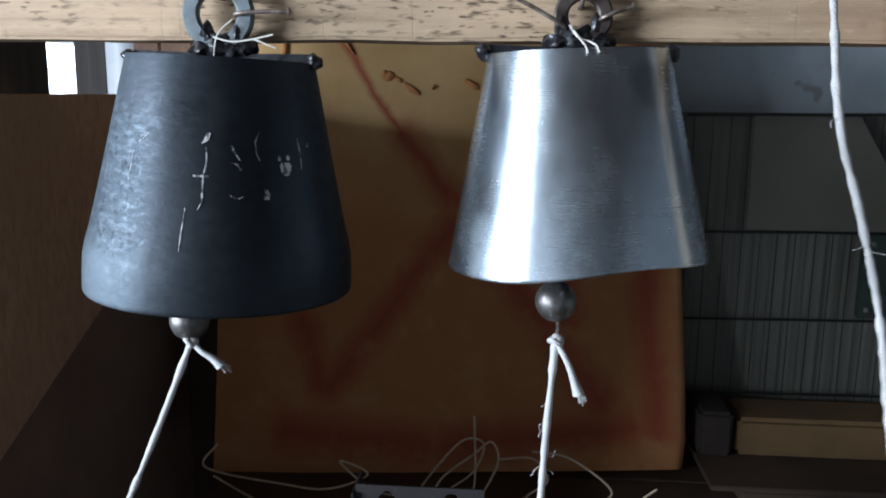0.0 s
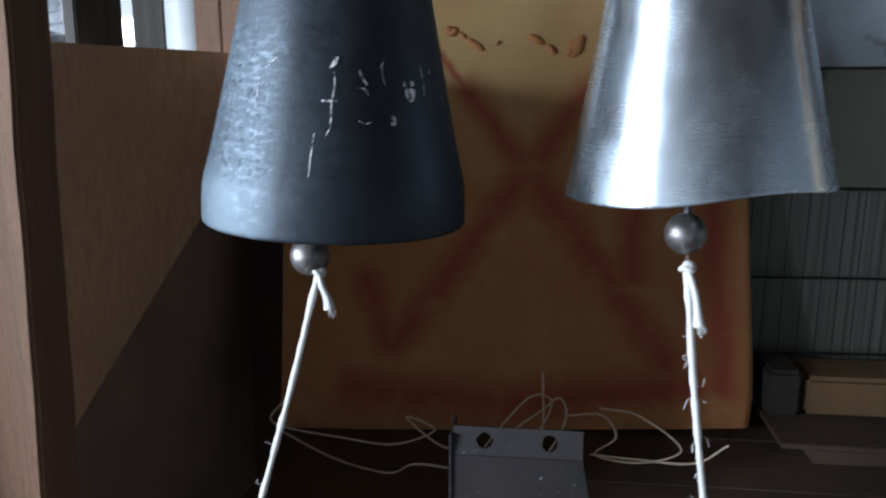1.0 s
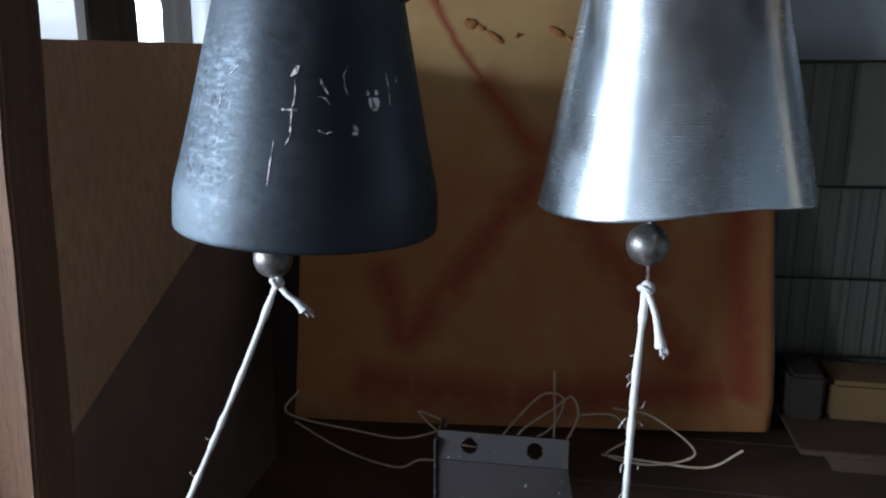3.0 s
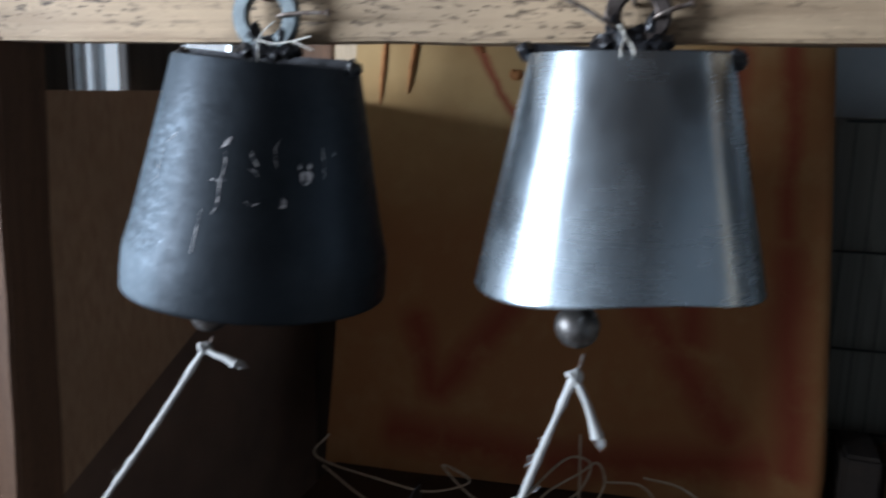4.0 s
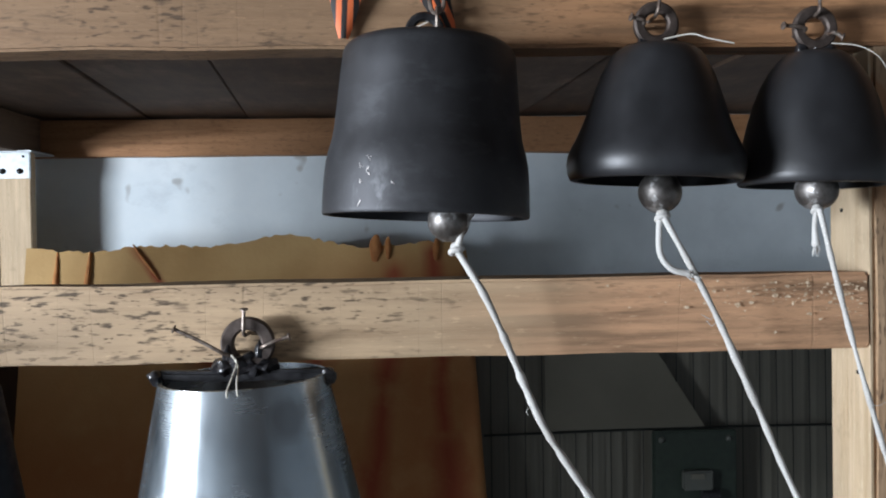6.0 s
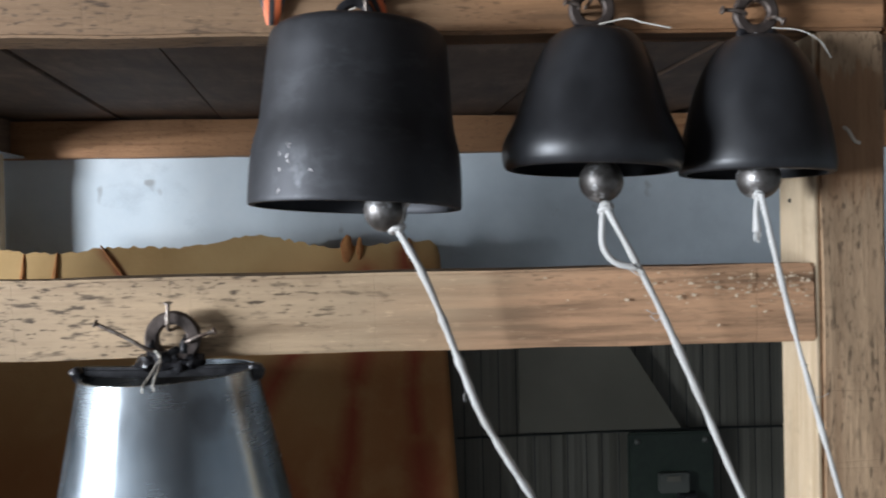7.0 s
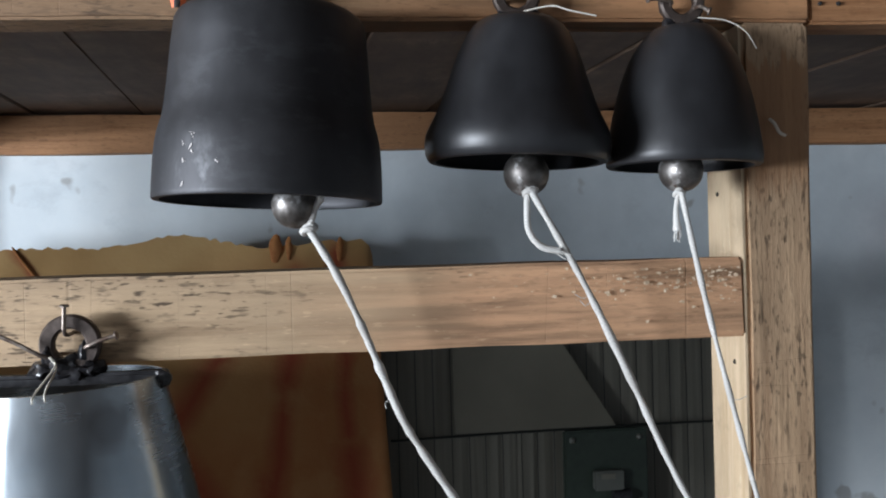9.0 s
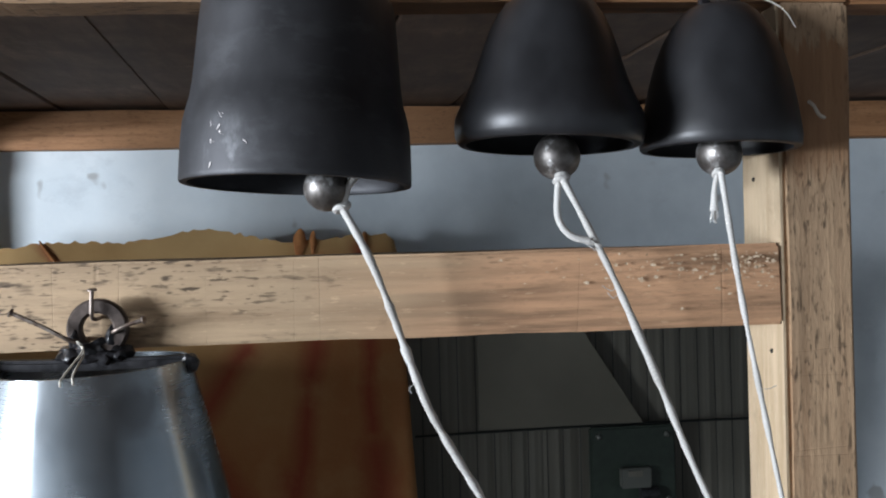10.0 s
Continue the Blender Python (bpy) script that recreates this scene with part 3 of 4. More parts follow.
def paint_flakes(owner):
    """Small pale flakes near the end of the lower beam."""
    rnd = random.Random(21)
    bm = bmesh.new()
    for i in range(190):
        x = 0.804 - abs(rnd.gauss(0, 0.085))
        z = 1.658 - abs(rnd.gauss(0, 0.015)) + rnd.uniform(-0.004, 0.006)
        n = rnd.randint(5, 7)
        r = 0.0004 + 0.0019 * rnd.random() ** 2.2
        st = rnd.uniform(0.9, 2.0)
        vs = [bm.verts.new((x + st * r * math.cos(a) * rnd.uniform(0.4, 1.2), Y - 0.0028 - rnd.uniform(0, 0.0008), z + r * math.sin(a) * rnd.uniform(0.4, 1.2))) for a in (-2 * math.pi * j / n for j in range(n))]
        bm.faces.new(vs)
    tagged(part("paint_flakes", bm, "flake", owner, "pale flakes of old paint", smooth=False), kind="stuff")


lower = beam("lower_beam", -0.502, 0.8105, 1.590, 1.669, 0.055, "rough-sawn wooden beam with dark specks, between two posts", 1)
paint_flakes(lower)
beam("upper_beam", -0.85, 0.887, 1.905, 2.020, 0.048, "rough-sawn wooden beam resting on the posts", 4, "upper_beam")
extension = beam("upper_beam_extension", 0.889, 1.45, 1.904, 2.020, 0.050, "orange-brown beam butted to the upper beam's end", 8, "brace", 0.004)
for x in (0.900, 0.920):
    part("nail_hole", ball(0.0024, (x, Y + 0.003, 1.924), sub=2), "hole", extension, "small dark nail hole")


def post(x0, x1, depth, label, seed, lean=0.0, material="post"):
    bm = box(x0, x1, Y, Y + depth, 0, 1.904, 0.004, 40, 0.0022, seed)
    for v in bm.verts:
        v.co.x += lean * (v.co.z - 1.4)
    return tagged(part("post", bm, material, angle=30), label, "post", "timbers of the bell frame")


post(0.814, 0.886, 0.078, "rough square wooden post with weathered front", 7)
lining = tagged(part("post_lining", box(0.8108, 0.8136, Y + 0.002, Y + 0.079, 0, 1.902), "pale", smooth=False), "pale planed board lining the post", "board")
for y, z in ((0.895, 1.560), (0.925, 1.735), (0.912, 1.300)):
    part("nail_hole", ball(0.0026, (0.8112, y, z), 0.3, 2), "hole", lining, "small dark nail hole")
post(-0.588, -0.513, 0.075, "brown wooden post beside the hardboard panel", 9, 0.037, "brown_post")
tagged(part("white_plank", box(-1.12, -0.850, 1.28, 1.30, 0, 1.24, 0.003), "white"), "white painted plank standing behind the post", "plank")


def side_panel():
    """The brown sheet that closes the side of the frame behind the post."""
    a, b = Vector((-0.668, 0.952)), Vector((-0.672, 1.998))
    d = (b - a).normalized()
    n = Vector((-d.y, d.x))

    def slab(z0, z1, cut, thick, off):
        bm = bmesh.new()
        L = (b - a).length
        q = [(0.0, z1), (L, z1), (L, cut[1]), (0.0, cut[0])]
        for s in (off, off + thick):
            for u, z in q:
                p = a + d * u + n * s
                bm.verts.new((p.x, p.y, z))
        bm.verts.ensure_lookup_table()
        v = bm.verts
        for f in ((0, 1, 2, 3), (7, 6, 5, 4), (0, 4, 5, 1), (1, 5, 6, 2), (2, 6, 7, 3), (3, 7, 4, 0)):
            bm.faces.new([v[i] for i in f])
        bmesh.ops.recalc_face_normals(bm, faces=bm.faces[:])
        bmesh.ops.bevel(bm, geom=bm.edges[:], offset=0.0015, segments=1, affect="EDGES")
        return bm

    r = root("side_panel", pose(0, 0, 0), "brown hardboard side panel with a slanting lower edge", "panel")
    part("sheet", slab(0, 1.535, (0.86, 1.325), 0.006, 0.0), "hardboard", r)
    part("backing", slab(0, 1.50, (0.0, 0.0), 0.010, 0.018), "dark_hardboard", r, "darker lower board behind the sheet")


side_panel()

def partition(name, a, b, z1, thick, material="dark_hardboard"):
    a, b = Vector(a), Vector(b)
    d = (b - a).normalized()
    n = Vector((-d.y, d.x)) * thick
    bm = bmesh.new()
    q = [bm.verts.new((p.x, p.y, z)) for z in (0, z1) for p in (a, b, b + n, a + n)]
    for f in ((0, 1, 2, 3), (7, 6, 5, 4), (0, 4, 5, 1), (1, 5, 6, 2), (2, 6, 7, 3), (3, 7, 4, 0)):
        bm.faces.new([q[i] for i in f])
    bmesh.ops.recalc_face_normals(bm, faces=bm.faces[:])
    tagged(part(name, bm, material, smooth=False), "dark sheet added for shade", "wall", kind="structure")


# unseen sheet before the side panel, added to block window light
partition("light_block_sheet", (-0.690, 0.775), (-0.680, 0.947), 1.78, 0.012)
partition("gap_shade_sheet", (-0.500, 2.000), (-0.712, 2.000), 1.500, -0.012, "dark")

# ---- behind the bells ----


def foam_board():
    """Leaning yellow foam board with a torn top edge, turned a little."""
    rnd = random.Random(5)
    bm = bmesh.new()
    n = 90
    x0, x1, z0 = -0.53, 0.484, 0.700
    cols = []
    for i in range(n + 1):
        u = i / n
        x = x0 + (x1 - x0) * u
        top = 1.700 + 0.024 * math.exp(-((x - 0.02) / 0.11) ** 2) + 0.006 * math.sin(x * 19) + rnd.uniform(-0.004, 0.004)
        if u > 0.965:
            top -= 0.03 * ((u - 0.965) / 0.035) ** 2
        flare = 0.03 * u
        cols.append((x, top, flare))
    rows = 14
    grid = {}
    for side, y in ((0, 0.0), (1, 0.07)):
        for i, (x, top, fl) in enumerate(cols):
            for j in range(rows + 1):
                s = j / rows
                zb = z0 + 0.02 * (i / n) ** 1.5
                z = zb + (top - zb) * s
                xx = x + fl * (1 - s)
                edge = max(0.0, (i / n - 0.97) / 0.03) ** 2 * 0.02 + max(0.0, 0.12 - s) ** 2 * 1.2
                grid[side, i, j] = bm.verts.new((xx - edge * 0.4, y + (edge if side == 0 else 0) + 0.004 * noise.noise(Vector((xx * 7, z * 7, side))), z + 0.0))
    for side in (0, 1):
        for i in range(n):
            for j in range(rows):
                q = [grid[side, i, j], grid[side, i + 1, j], grid[side, i + 1, j + 1], grid[side, i, j + 1]]
                bm.faces.new(q if side == 0 else q[::-1])
    for i in range(n):
        bm.faces.new((grid[0, i, rows], grid[0, i + 1, rows], grid[1, i + 1, rows], grid[1, i, rows]))
        bm.faces.new((grid[1, i, 0], grid[1, i + 1, 0], grid[0, i + 1, 0], grid[0, i, 0]))
    for j in range(rows):
        bm.faces.new((grid[0, n, j], grid[1, n, j], grid[1, n, j + 1], grid[0, n, j + 1]))
        bm.faces.new((grid[0, 0, j + 1], grid[1, 0, j + 1], grid[1, 0, j], grid[0, 0, j]))
    bmesh.ops.recalc_face_normals(bm, faces=bm.faces[:])
    b = root("foam_board", pose(0.0, 1.92, 1.57, -13, 0, 4) @ pose(0, 0, -1.57), "yellow foam board with torn top edge and brushed red cross", "board")
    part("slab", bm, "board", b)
    # torn gouges near the top
    for x, z, a, w, h in ((-0.162, 1.580, 20, 0.030, 0.022), (-0.140, 1.572, -40, 0.022, 0.009), (-0.109, 1.551, -38, 0.046, 0.014), (-0.062, 1.556, 60, 0.012, 0.008), (0.022, 1.563, -30, 0.042, 0.016), (0.055, 1.541, -55, 0.030, 0.012), (0.109, 1.549, 62, 0.060, 0.030), (0.094, 1.535, 30, 0.022, 0.014),
                          (-0.463, 1.600, 89, 0.20, 0.013), (-0.396, 1.615, 86, 0.17, 0.012), (-0.268, 1.668, -54, 0.11, 0.009), (-0.171, 1.584, 70, 0.020, 0.014), (0.255, 1.690, 84, 0.070, 0.030), (0.285, 1.690, 88, 0.058, 0.016), (0.400, 1.685, 86, 0.060, 0.016)):
        g = ball(0.5, sub=2)
        for v in g.verts:
            v.co = Vector((v.co.x * w, v.co.y * 0.016, v.co.z * h * (1 + 0.5 * noise.noise(v.co * 3 + Vector((x * 9, 0, 0))))))
        part("gouge", g, "gouge", b, "rust-orange tear", pose(x, -0.001, z, 0, -a, 0))


k = Mat("torn_orange_foam", 0.9)
n1 = k.noise((60, 60, 60))
M["gouge"] = k.done(k.ramp(n1, [(0.3, (0.30, 0.11, 0.035)), (0.7, (0.46, 0.20, 0.07))]), None, n1, 0.5)
foam_board()

BENCH = 0.72
bench = root("bench", pose(0, 0, 0), "dark dusty plank bench against the wall", "bench")
for i in range(5):
    part("plank", box(-0.50, 2.05, 1.11 + 0.215 * i, 1.322 + 0.215 * i, BENCH - 0.05, BENCH, 0.003, 16, 0.0015, i), "dark", bench)
for x in (-0.42, 0.7, 1.98):
    part("leg", box(x - 0.03, x + 0.03, 1.16, 1.22, 0, BENCH - 0.052, 0.003), "dark", bench)


white = lathe([(0.0005, 0.0), (0.052, 0.0), (0.054, 0.004), (0.0545, 0.9), (0.053, 2.02), (0.0005, 2.026)], 40)
tagged(part("white_post", white, "white", None, "", pose(-0.865, 2.14, 0)), "round white painted post in the corner by the window", "post")


def pale_stud():
    s = root("wall_stud", pose(0, 0, 0), "pale planed pine stud with a zinc bracket", "stud")
    part("stud", box(-0.648, -0.572, 2.031, 2.06, 0.0, 1.931, 0.002), "pale", s)
    br = part("bracket", box(-0.655, -0.568, 2.022, 2.029, 1.868, 1.930, 0.002), "zinc", s, "zinc bracket with two screw holes")
    part("bracket_back", box(-0.655, -0.568, 2.03, BACK - 0.002, 1.932, 1.936), "zinc", s)
    for x in (-0.632, -0.592):
        part("screw_hole", ball(0.007, (x, 2.021, 1.885), sub=2), "hole", br)
    for x in (-0.640, -0.584):
        part("screw_hole", ball(0.003, (x, 2.021, 1.92), sub=2), "hole", br)


pale_stud()


def ribbed(x0, x1, y, z0, z1, pitch, amp):
    """Sheet with rounded upright ribs."""
    bm = bmesh.new()
    n = int((x1 - x0) / pitch * 8)
    cols = []
    for i in range(n + 1):
        x = x0 + (x1 - x0) * i / n
        yy = y + amp * abs(math.sin(math.pi * (x - x0) / pitch)) ** 0.6
        cols.append([bm.verts.new((x, yy + d, z)) for d, z in ((0, z0), (0, z1), (0.0012, z1), (0.0012, z0))])
    for a, b in zip(cols, cols[1:]):
        for j in range(4):
            bm.faces.new((a[j], b[j], b[(j + 1) % 4], a[(j + 1) % 4]))
    bm.faces.new(cols[0])
    bm.faces.new(cols[-1][::-1])
    bmesh.ops.recalc_face_normals(bm, faces=bm.faces[:])
    return bm


def wire_grid():
    g = root("wire_grid", pose(0, 0, 0), "dark wire grid standing before a grey-green sheet", "grid")
    y = 1.945
    for z in (1.506, 1.244, 1.040, 0.86):
        part("wire", tube([(0.50, y, z - 0.004), (1.0, y, z + 0.002), (1.42, y, z)], 0.0032, 6, 2), "wire", g)
    x = 0.52
    rnd = random.Random(3)
    while x < 1.42:
        part("wire", tube([(x, y + 0.006, 0.73), (x + rnd.uniform(-0.003, 0.003), y + 0.006, 1.1), (x, y + 0.006, 1.506)], 0.0012, 5, 2), "wire", g)
        x += 0.0405
    tagged(part("backing_sheet", ribbed(0.44, 1.43, 1.985, BENCH + 0.001, 1.508, 0.0285, 0.0022), "sheet"), "grey-green ribbed sheet leaning behind the grid", "sheet")


wire_grid()


def grid_shade_sheet():
    """A flat slant-edged sheet that stands for shadow before the grid's upper field."""
    bm = bmesh.new()
    q = ((0.648, 1.249), (1.030, 1.249), (0.872, 1.502), (0.648, 1.502))
    front = [bm.verts.new((x, 1.9396, z)) for x, z in q]
    back = [bm.verts.new((x, 1.9413, z)) for x, z in q]
    bm.faces.new(front)
    bm.faces.new(back[::-1])
    for i in range(4):
        bm.faces.new((front[i], back[i], back[(i + 1) % 4], front[(i + 1) % 4]))
    bmesh.ops.recalc_face_normals(bm, faces=bm.faces[:])
    tagged(part("card", bm, "card", smooth=False), "olive-grey sheet standing in for shadow on the grid", "card")


grid_shade_sheet()


def red_cloth():
    bm = box(1.900, 1.985, 2.09, 2.185, 1.60, 1.80, 0.03, 10, 0.012, 8)
    tagged(part("red_cloth", bm, "red"), "red cloth hanging on the wall", "cloth")


red_cloth()


def circuit_plate():
    p = root("circuit_plate", pose(0.998, 1.925, 1.150), "dark green square plate with grey parts, fixed to the grid", "plate")
    part("plate", box(-0.10, 0.10, -0.006, 0.012, -0.095, 0.095, 0.004), "green", p)
    for x in (-0.08, 0.08):
        for z in (-0.075, 0.075):
            part("screw_hole", ball(0.008, (x, -0.006, z), sub=2), "grey", p)
    part("connector", box(-0.035, 0.035, -0.03, -0.007, -0.04, 0.005, 0.003), "grey", p, "small grey plastic housing")
    part("capacitor", lathe([(0.0005, 0.02), (0.014, 0.02), (0.014, -0.02), (0.0005, -0.02)], 20), "fitting", p, "", pose(0.03, -0.02, -0.055, 0, 90, 0))
    part("label_strip", box(-0.02, 0.012, -0.0335, -0.0305, -0.012, 0.0), "sheet", p)


circuit_plate()
crate = root("crate", pose(0, 0, 0), "low dark wooden crate on the bench", "crate")
for z0, z1 in ((BENCH + 0.001, 0.752),):
    part("slat", box(0.60, 1.42, 1.66, 1.675, z0, z1, 0.002, 12, 0.001, 3), "dark", crate)
part("lid", box(0.535, 1.425, 1.655, 1.93, 0.753, 0.764, 0.002), "dark", crate)
part("end_board", box(0.60, 0.615, 1.677, 1.925, BENCH + 0.001, 0.752, 0.002), "dark", crate)
part("end_board", box(1.405, 1.42, 1.677, 1.925, BENCH + 0.001, 0.752, 0.002), "dark", crate)
tagged(part("foam_block", box(0.622, 1.36, 1.80, 1.935, 0.766, 0.853, 0.010), "foam_block", angle=70), "dull yellow foam block lying on the crate", "foam")

tagged(part("wood_block", box(0.538, 0.612, 1.79, 1.93, 0.766, 0.868, 0.008, 8, 0.002, 15), "block"), "dark wooden block beside the foam block", "block")


def flange_post():
    """The dark steel channel in front of the bench with two holes in its folded top."""
    p = root("steel_channel", pose(-0.067, 0.970, 0.002), "dark scratched steel channel with two holes in its folded top", "channel")
    bm = bmesh.new()
    w = 0.154
    q = [(0, 0, 0), (w * 1.18, 0, 0), (w * 1.18, 0, 0.9), (w, 0, 1.045), (0, 0, 1.045)]
    vs = [bm.verts.new(c) for c in q]
    f = bm.faces.new(vs)
    ex = bmesh.ops.extrude_face_region(bm, geom=[f])
    for v in ex["geom"]:
        if isinstance(v, bmesh.types.BMVert):
            v.co.y += 0.006
    bmesh.ops.recalc_face_normals(bm, faces=bm.faces[:])
    part("web", bm, "plate", p)
    # the folded strip, with two real holes
    strip = bmesh.new()
    holes = ((0.038, 0.018), (0.115, 0.018))
    nx, nz = 77, 16
    keep = {}
    for i, j in ((i, j) for i in range(nx + 1) for j in range(nz + 1)):
        keep[i, j] = strip.verts.new((w * i / nx, 0.0, 0.034 * j / nz))
    for i, j in ((i, j) for i in range(nx) for j in range(nz)):
        cx, cz = w * (i + 0.5) / nx, 0.034 * (j + 0.5) / nz
        if all(math.hypot(cx - hx, cz - hz) > 0.0095 for hx, hz in holes):
            strip.faces.new((keep[i, j], keep[i + 1, j], keep[i + 1, j + 1], keep[i, j + 1]))
    bmesh.ops.delete(strip, geom=[v for v in strip.verts if not v.link_faces], context="VERTS")
    ex = bmesh.ops.extrude_face_region(strip, geom=strip.faces[:])
    for v in ex["geom"]:
        if isinstance(v, bmesh.types.BMVert):
            v.co.y += 0.005
    bmesh.ops.recalc_face_normals(strip, faces=strip.faces[:])
    part("flange", strip, "plate", p, "folded flange with two round holes", pose(0, 0.0, 1.046, -12, 0, 0))
    part("side_lip", box(-0.004, -0.0005, -0.003, 0.06, 0.0, 1.072, 0.001), "plate", p, "worn bright side lip")


flange_post()


def twine_tangle():
    t = root("twine_tangle", pose(0.052, 1.62, BENCH), "loose tan twine loops lying on the bench", "twine")
    rnd = random.Random(11)
    loops = [[(-0.09, 0.0, 0.0), (-0.06, 0.0, 0.08), (0.0, 0.01, 0.15), (0.035, 0.0, 0.20), (0.05, 0.01, 0.13), (0.02, 0.0, 0.03), (0.0, 0, 0.0)],
             [(0.0, 0, 0.28), (0.002, 0, 0.2), (0.004, 0, 0.12), (0.0, 0.01, 0.03), (-0.02, 0.02, 0.0)],
             [(-0.12, 0.02, 0.0), (-0.07, 0.0, 0.12), (-0.02, 0.02, 0.19), (0.02, 0.03, 0.17), (0.0, 0.03, 0.08), (-0.05, 0.05, 0.0)],
             [(0.05, 0.02, 0.13), (0.12, 0.0, 0.15), (0.15, 0.0, 0.08), (0.11, 0.0, 0.02), (0.2, 0.0, 0.0), (0.28, 0.0, 0.05), (0.2, 0.05, 0.12), (0.12, 0.05, 0.14)],
             [(0.10, 0.0, 0.02), (0.2, 0.0, 0.01), (0.30, -0.03, 0.03), (0.36, -0.04, 0.10)],
             [(-0.55, 0.05, 0.12), (-0.57, 0.03, 0.05), (-0.4, 0.0, 0.03), (-0.3, 0.0, 0.02), (-0.22, 0.02, 0.06), (-0.28, 0.02, 0.1), (-0.2, 0, 0.02), (-0.1, 0, 0.01)],
             [(-0.55, 0.02, 0.03), (-0.42, -0.05, 0.0), (-0.3, -0.1, 0.0), (-0.24, -0.12, 0.05), (-0.15, -0.1, 0.02), (-0.1, -0.1, 0.0)]]
    for lp in loops:
        lp = [(x, y, z * 0.66 + 0.003) for x, y, z in lp]
        part("loop", tube(lp, 0.0024, 6, 8), "twine", t)


twine_tangle()

# ---- bells ----


def ribbon_mark(pts, width, radius_at, bm):
    """A thin fleck of paint on a turned surface: (angle, height) points."""
    rows = []
    for i, (a, z, w) in enumerate(pts):
        r = radius_at(z) + 0.0006
        da = w * width / r / 2
        rows.append([bm.verts.new((r * math.cos(a + s), r * math.sin(a + s), z)) for s in (-da, da)])
    for p, q in zip(rows, rows[1:]):
        bm.faces.new((p[0], p[1], q[1], q[0]))


def profile_radius(outer):
    def at(z):
        for (r0, z0), (r1, z1) in zip(outer, outer[1:]):
            if z1 <= z <= z0 and z0 > z1:
                return r0 + (r1 - r0) * (z0 - z) / (z0 - z1)
        return outer[-1][0]
    return at


def clapper(bell, pivot, length, r, gap):
    """Ball on a rod, hung inside the bell; the rod's top is the part's origin."""
    c = part("clapper", ball(r, (0, 0, -length), 0.03, 4), "ball", bell, "worn grey steel clapper ball")
    c.location = pivot
    part("rod", tube([(0, 0, 0), (0.001, 0, -length / 2), (0, 0, -length + r * 0.8)], 0.004, 8, 3), "fitting", c)
    return c


def strap(bell, half, z, material="fitting"):
    """Black forged bar across an open top, with lumpy ends."""
    bm = box(-half, half, -0.007, 0.007, z, z + 0.010, 0.003, 24, 0.0018, 5)
    part("strap", bm, material, bell, "black forged bar across the top")
    for s in (-1, 1):
        part("strap_end", lump(0.0072, (s * half, -0.004, z + 0.003), s * 2 + half * 50, (1, 1, 1.15)), "gloss_black", bell)


def lump(r, at, seed, stretch=(1, 1, 1)):
    """An uneven blob of weld metal."""
    bm = bmesh.new()
    bmesh.ops.create_icosphere(bm, subdivisions=3, radius=r)
    for v in bm.verts:
        n = noise.noise(v.co * 140 + Vector((seed * 3.7, seed, 0))) * 0.45 + noise.noise(v.co * 330 + Vector((0, seed * 2.3, 0))) * 0.22
        v.co = Vector([c * s for c, s in zip(v.co * (1 + n), stretch)]) + Vector(at)
    return bm


def neck(bell, z, h):
    """Welded blobs between strap and ring."""
    for i, (dx, dz, r, st) in enumerate(((-0.020, 0.003, 0.010, (1.2, 1, 0.9)), (0.0, 0.004, 0.013, (1.3, 0.9, 1)), (0.020, 0.003, 0.010, (1.2, 1, 0.8)), (-0.014, h, 0.008, (0.8, 1, 1.5)), (0.016, h, 0.008, (0.8, 1, 1.5)))):
        part("weld", lump(r, (dx, 0, z + dz), i + z * 100, st), "gloss_black", bell)


bells = {}


def reducer_bell(name, at, outer, wall, material, label, tilt, half, ring, wave=None):
    b = root(name, pose(*at), label, "bell", "bells on the frame")
    bm = lathe(shell_profile(outer, wall, False), 96)
    if wave:
        low = outer[-1][1]
        for v in bm.verts:
            lift = wave(math.atan2(v.co.y, v.co.x)) * max(0.0, v.co.z / low) ** 4
            s = 1 - 0.22 * lift / max(math.hypot(v.co.x, v.co.y), 0.01)
            v.co = Vector((v.co.x * s, v.co.y * s, v.co.z + lift))
    part("shell", bm, material, b, "", pose(0, 0, 0, 0, tilt, 0), angle=50)
    strap(b, half, -0.004)
    neck(b, 0.006, 0.016)
    r_out, r_in, dx, dz = ring
    part("hanger_ring", washer(r_out, r_in, 0.009), "ring" if name == "black_cone_bell" else "rust_ring", b, "thick steel washer as hanger", pose(dx, -0.001, dz))
    bells[name] = b
    return b


LB_AT, SB_AT = (-0.1655, 0.853, 1.571), (0.165, 0.853, 1.579)
LB_OUT = [(0.0860, 0.0), (0.0935, -0.035), (0.104, -0.085), (0.1145, -0.133), (0.1205, -0.158), (0.1243, -0.172), (0.1262, -0.182), (0.1272, -0.200), (0.1274, -0.2120), (0.1274, -0.2148), (0.1270, -0.2166), (0.1260, -0.2176), (0.1240, -0.2178)]
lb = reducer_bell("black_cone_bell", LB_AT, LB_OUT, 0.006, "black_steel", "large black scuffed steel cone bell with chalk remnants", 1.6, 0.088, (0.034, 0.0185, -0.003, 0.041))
SB_OUT = [(0.0815, 0.0)] + [(0.0815 + 0.0394 * u, -0.189 * u) for u in (0.1, 0.2, 0.35, 0.5, 0.65, 0.75, 0.85, 0.92, 0.97, 1.0)] + [(0.1215, -0.1915), (0.1208, -0.193)]


def cut_rim(a):
    """The uneven cut of the steel bell's rim, lifted at one side."""
    d = (a - radians(290) + math.pi) % (2 * math.pi) - math.pi
    return 0.002 * math.cos(a) + 0.0115 * math.exp(-(d / 0.85) ** 2) + 0.0012 * math.sin(4 * a)


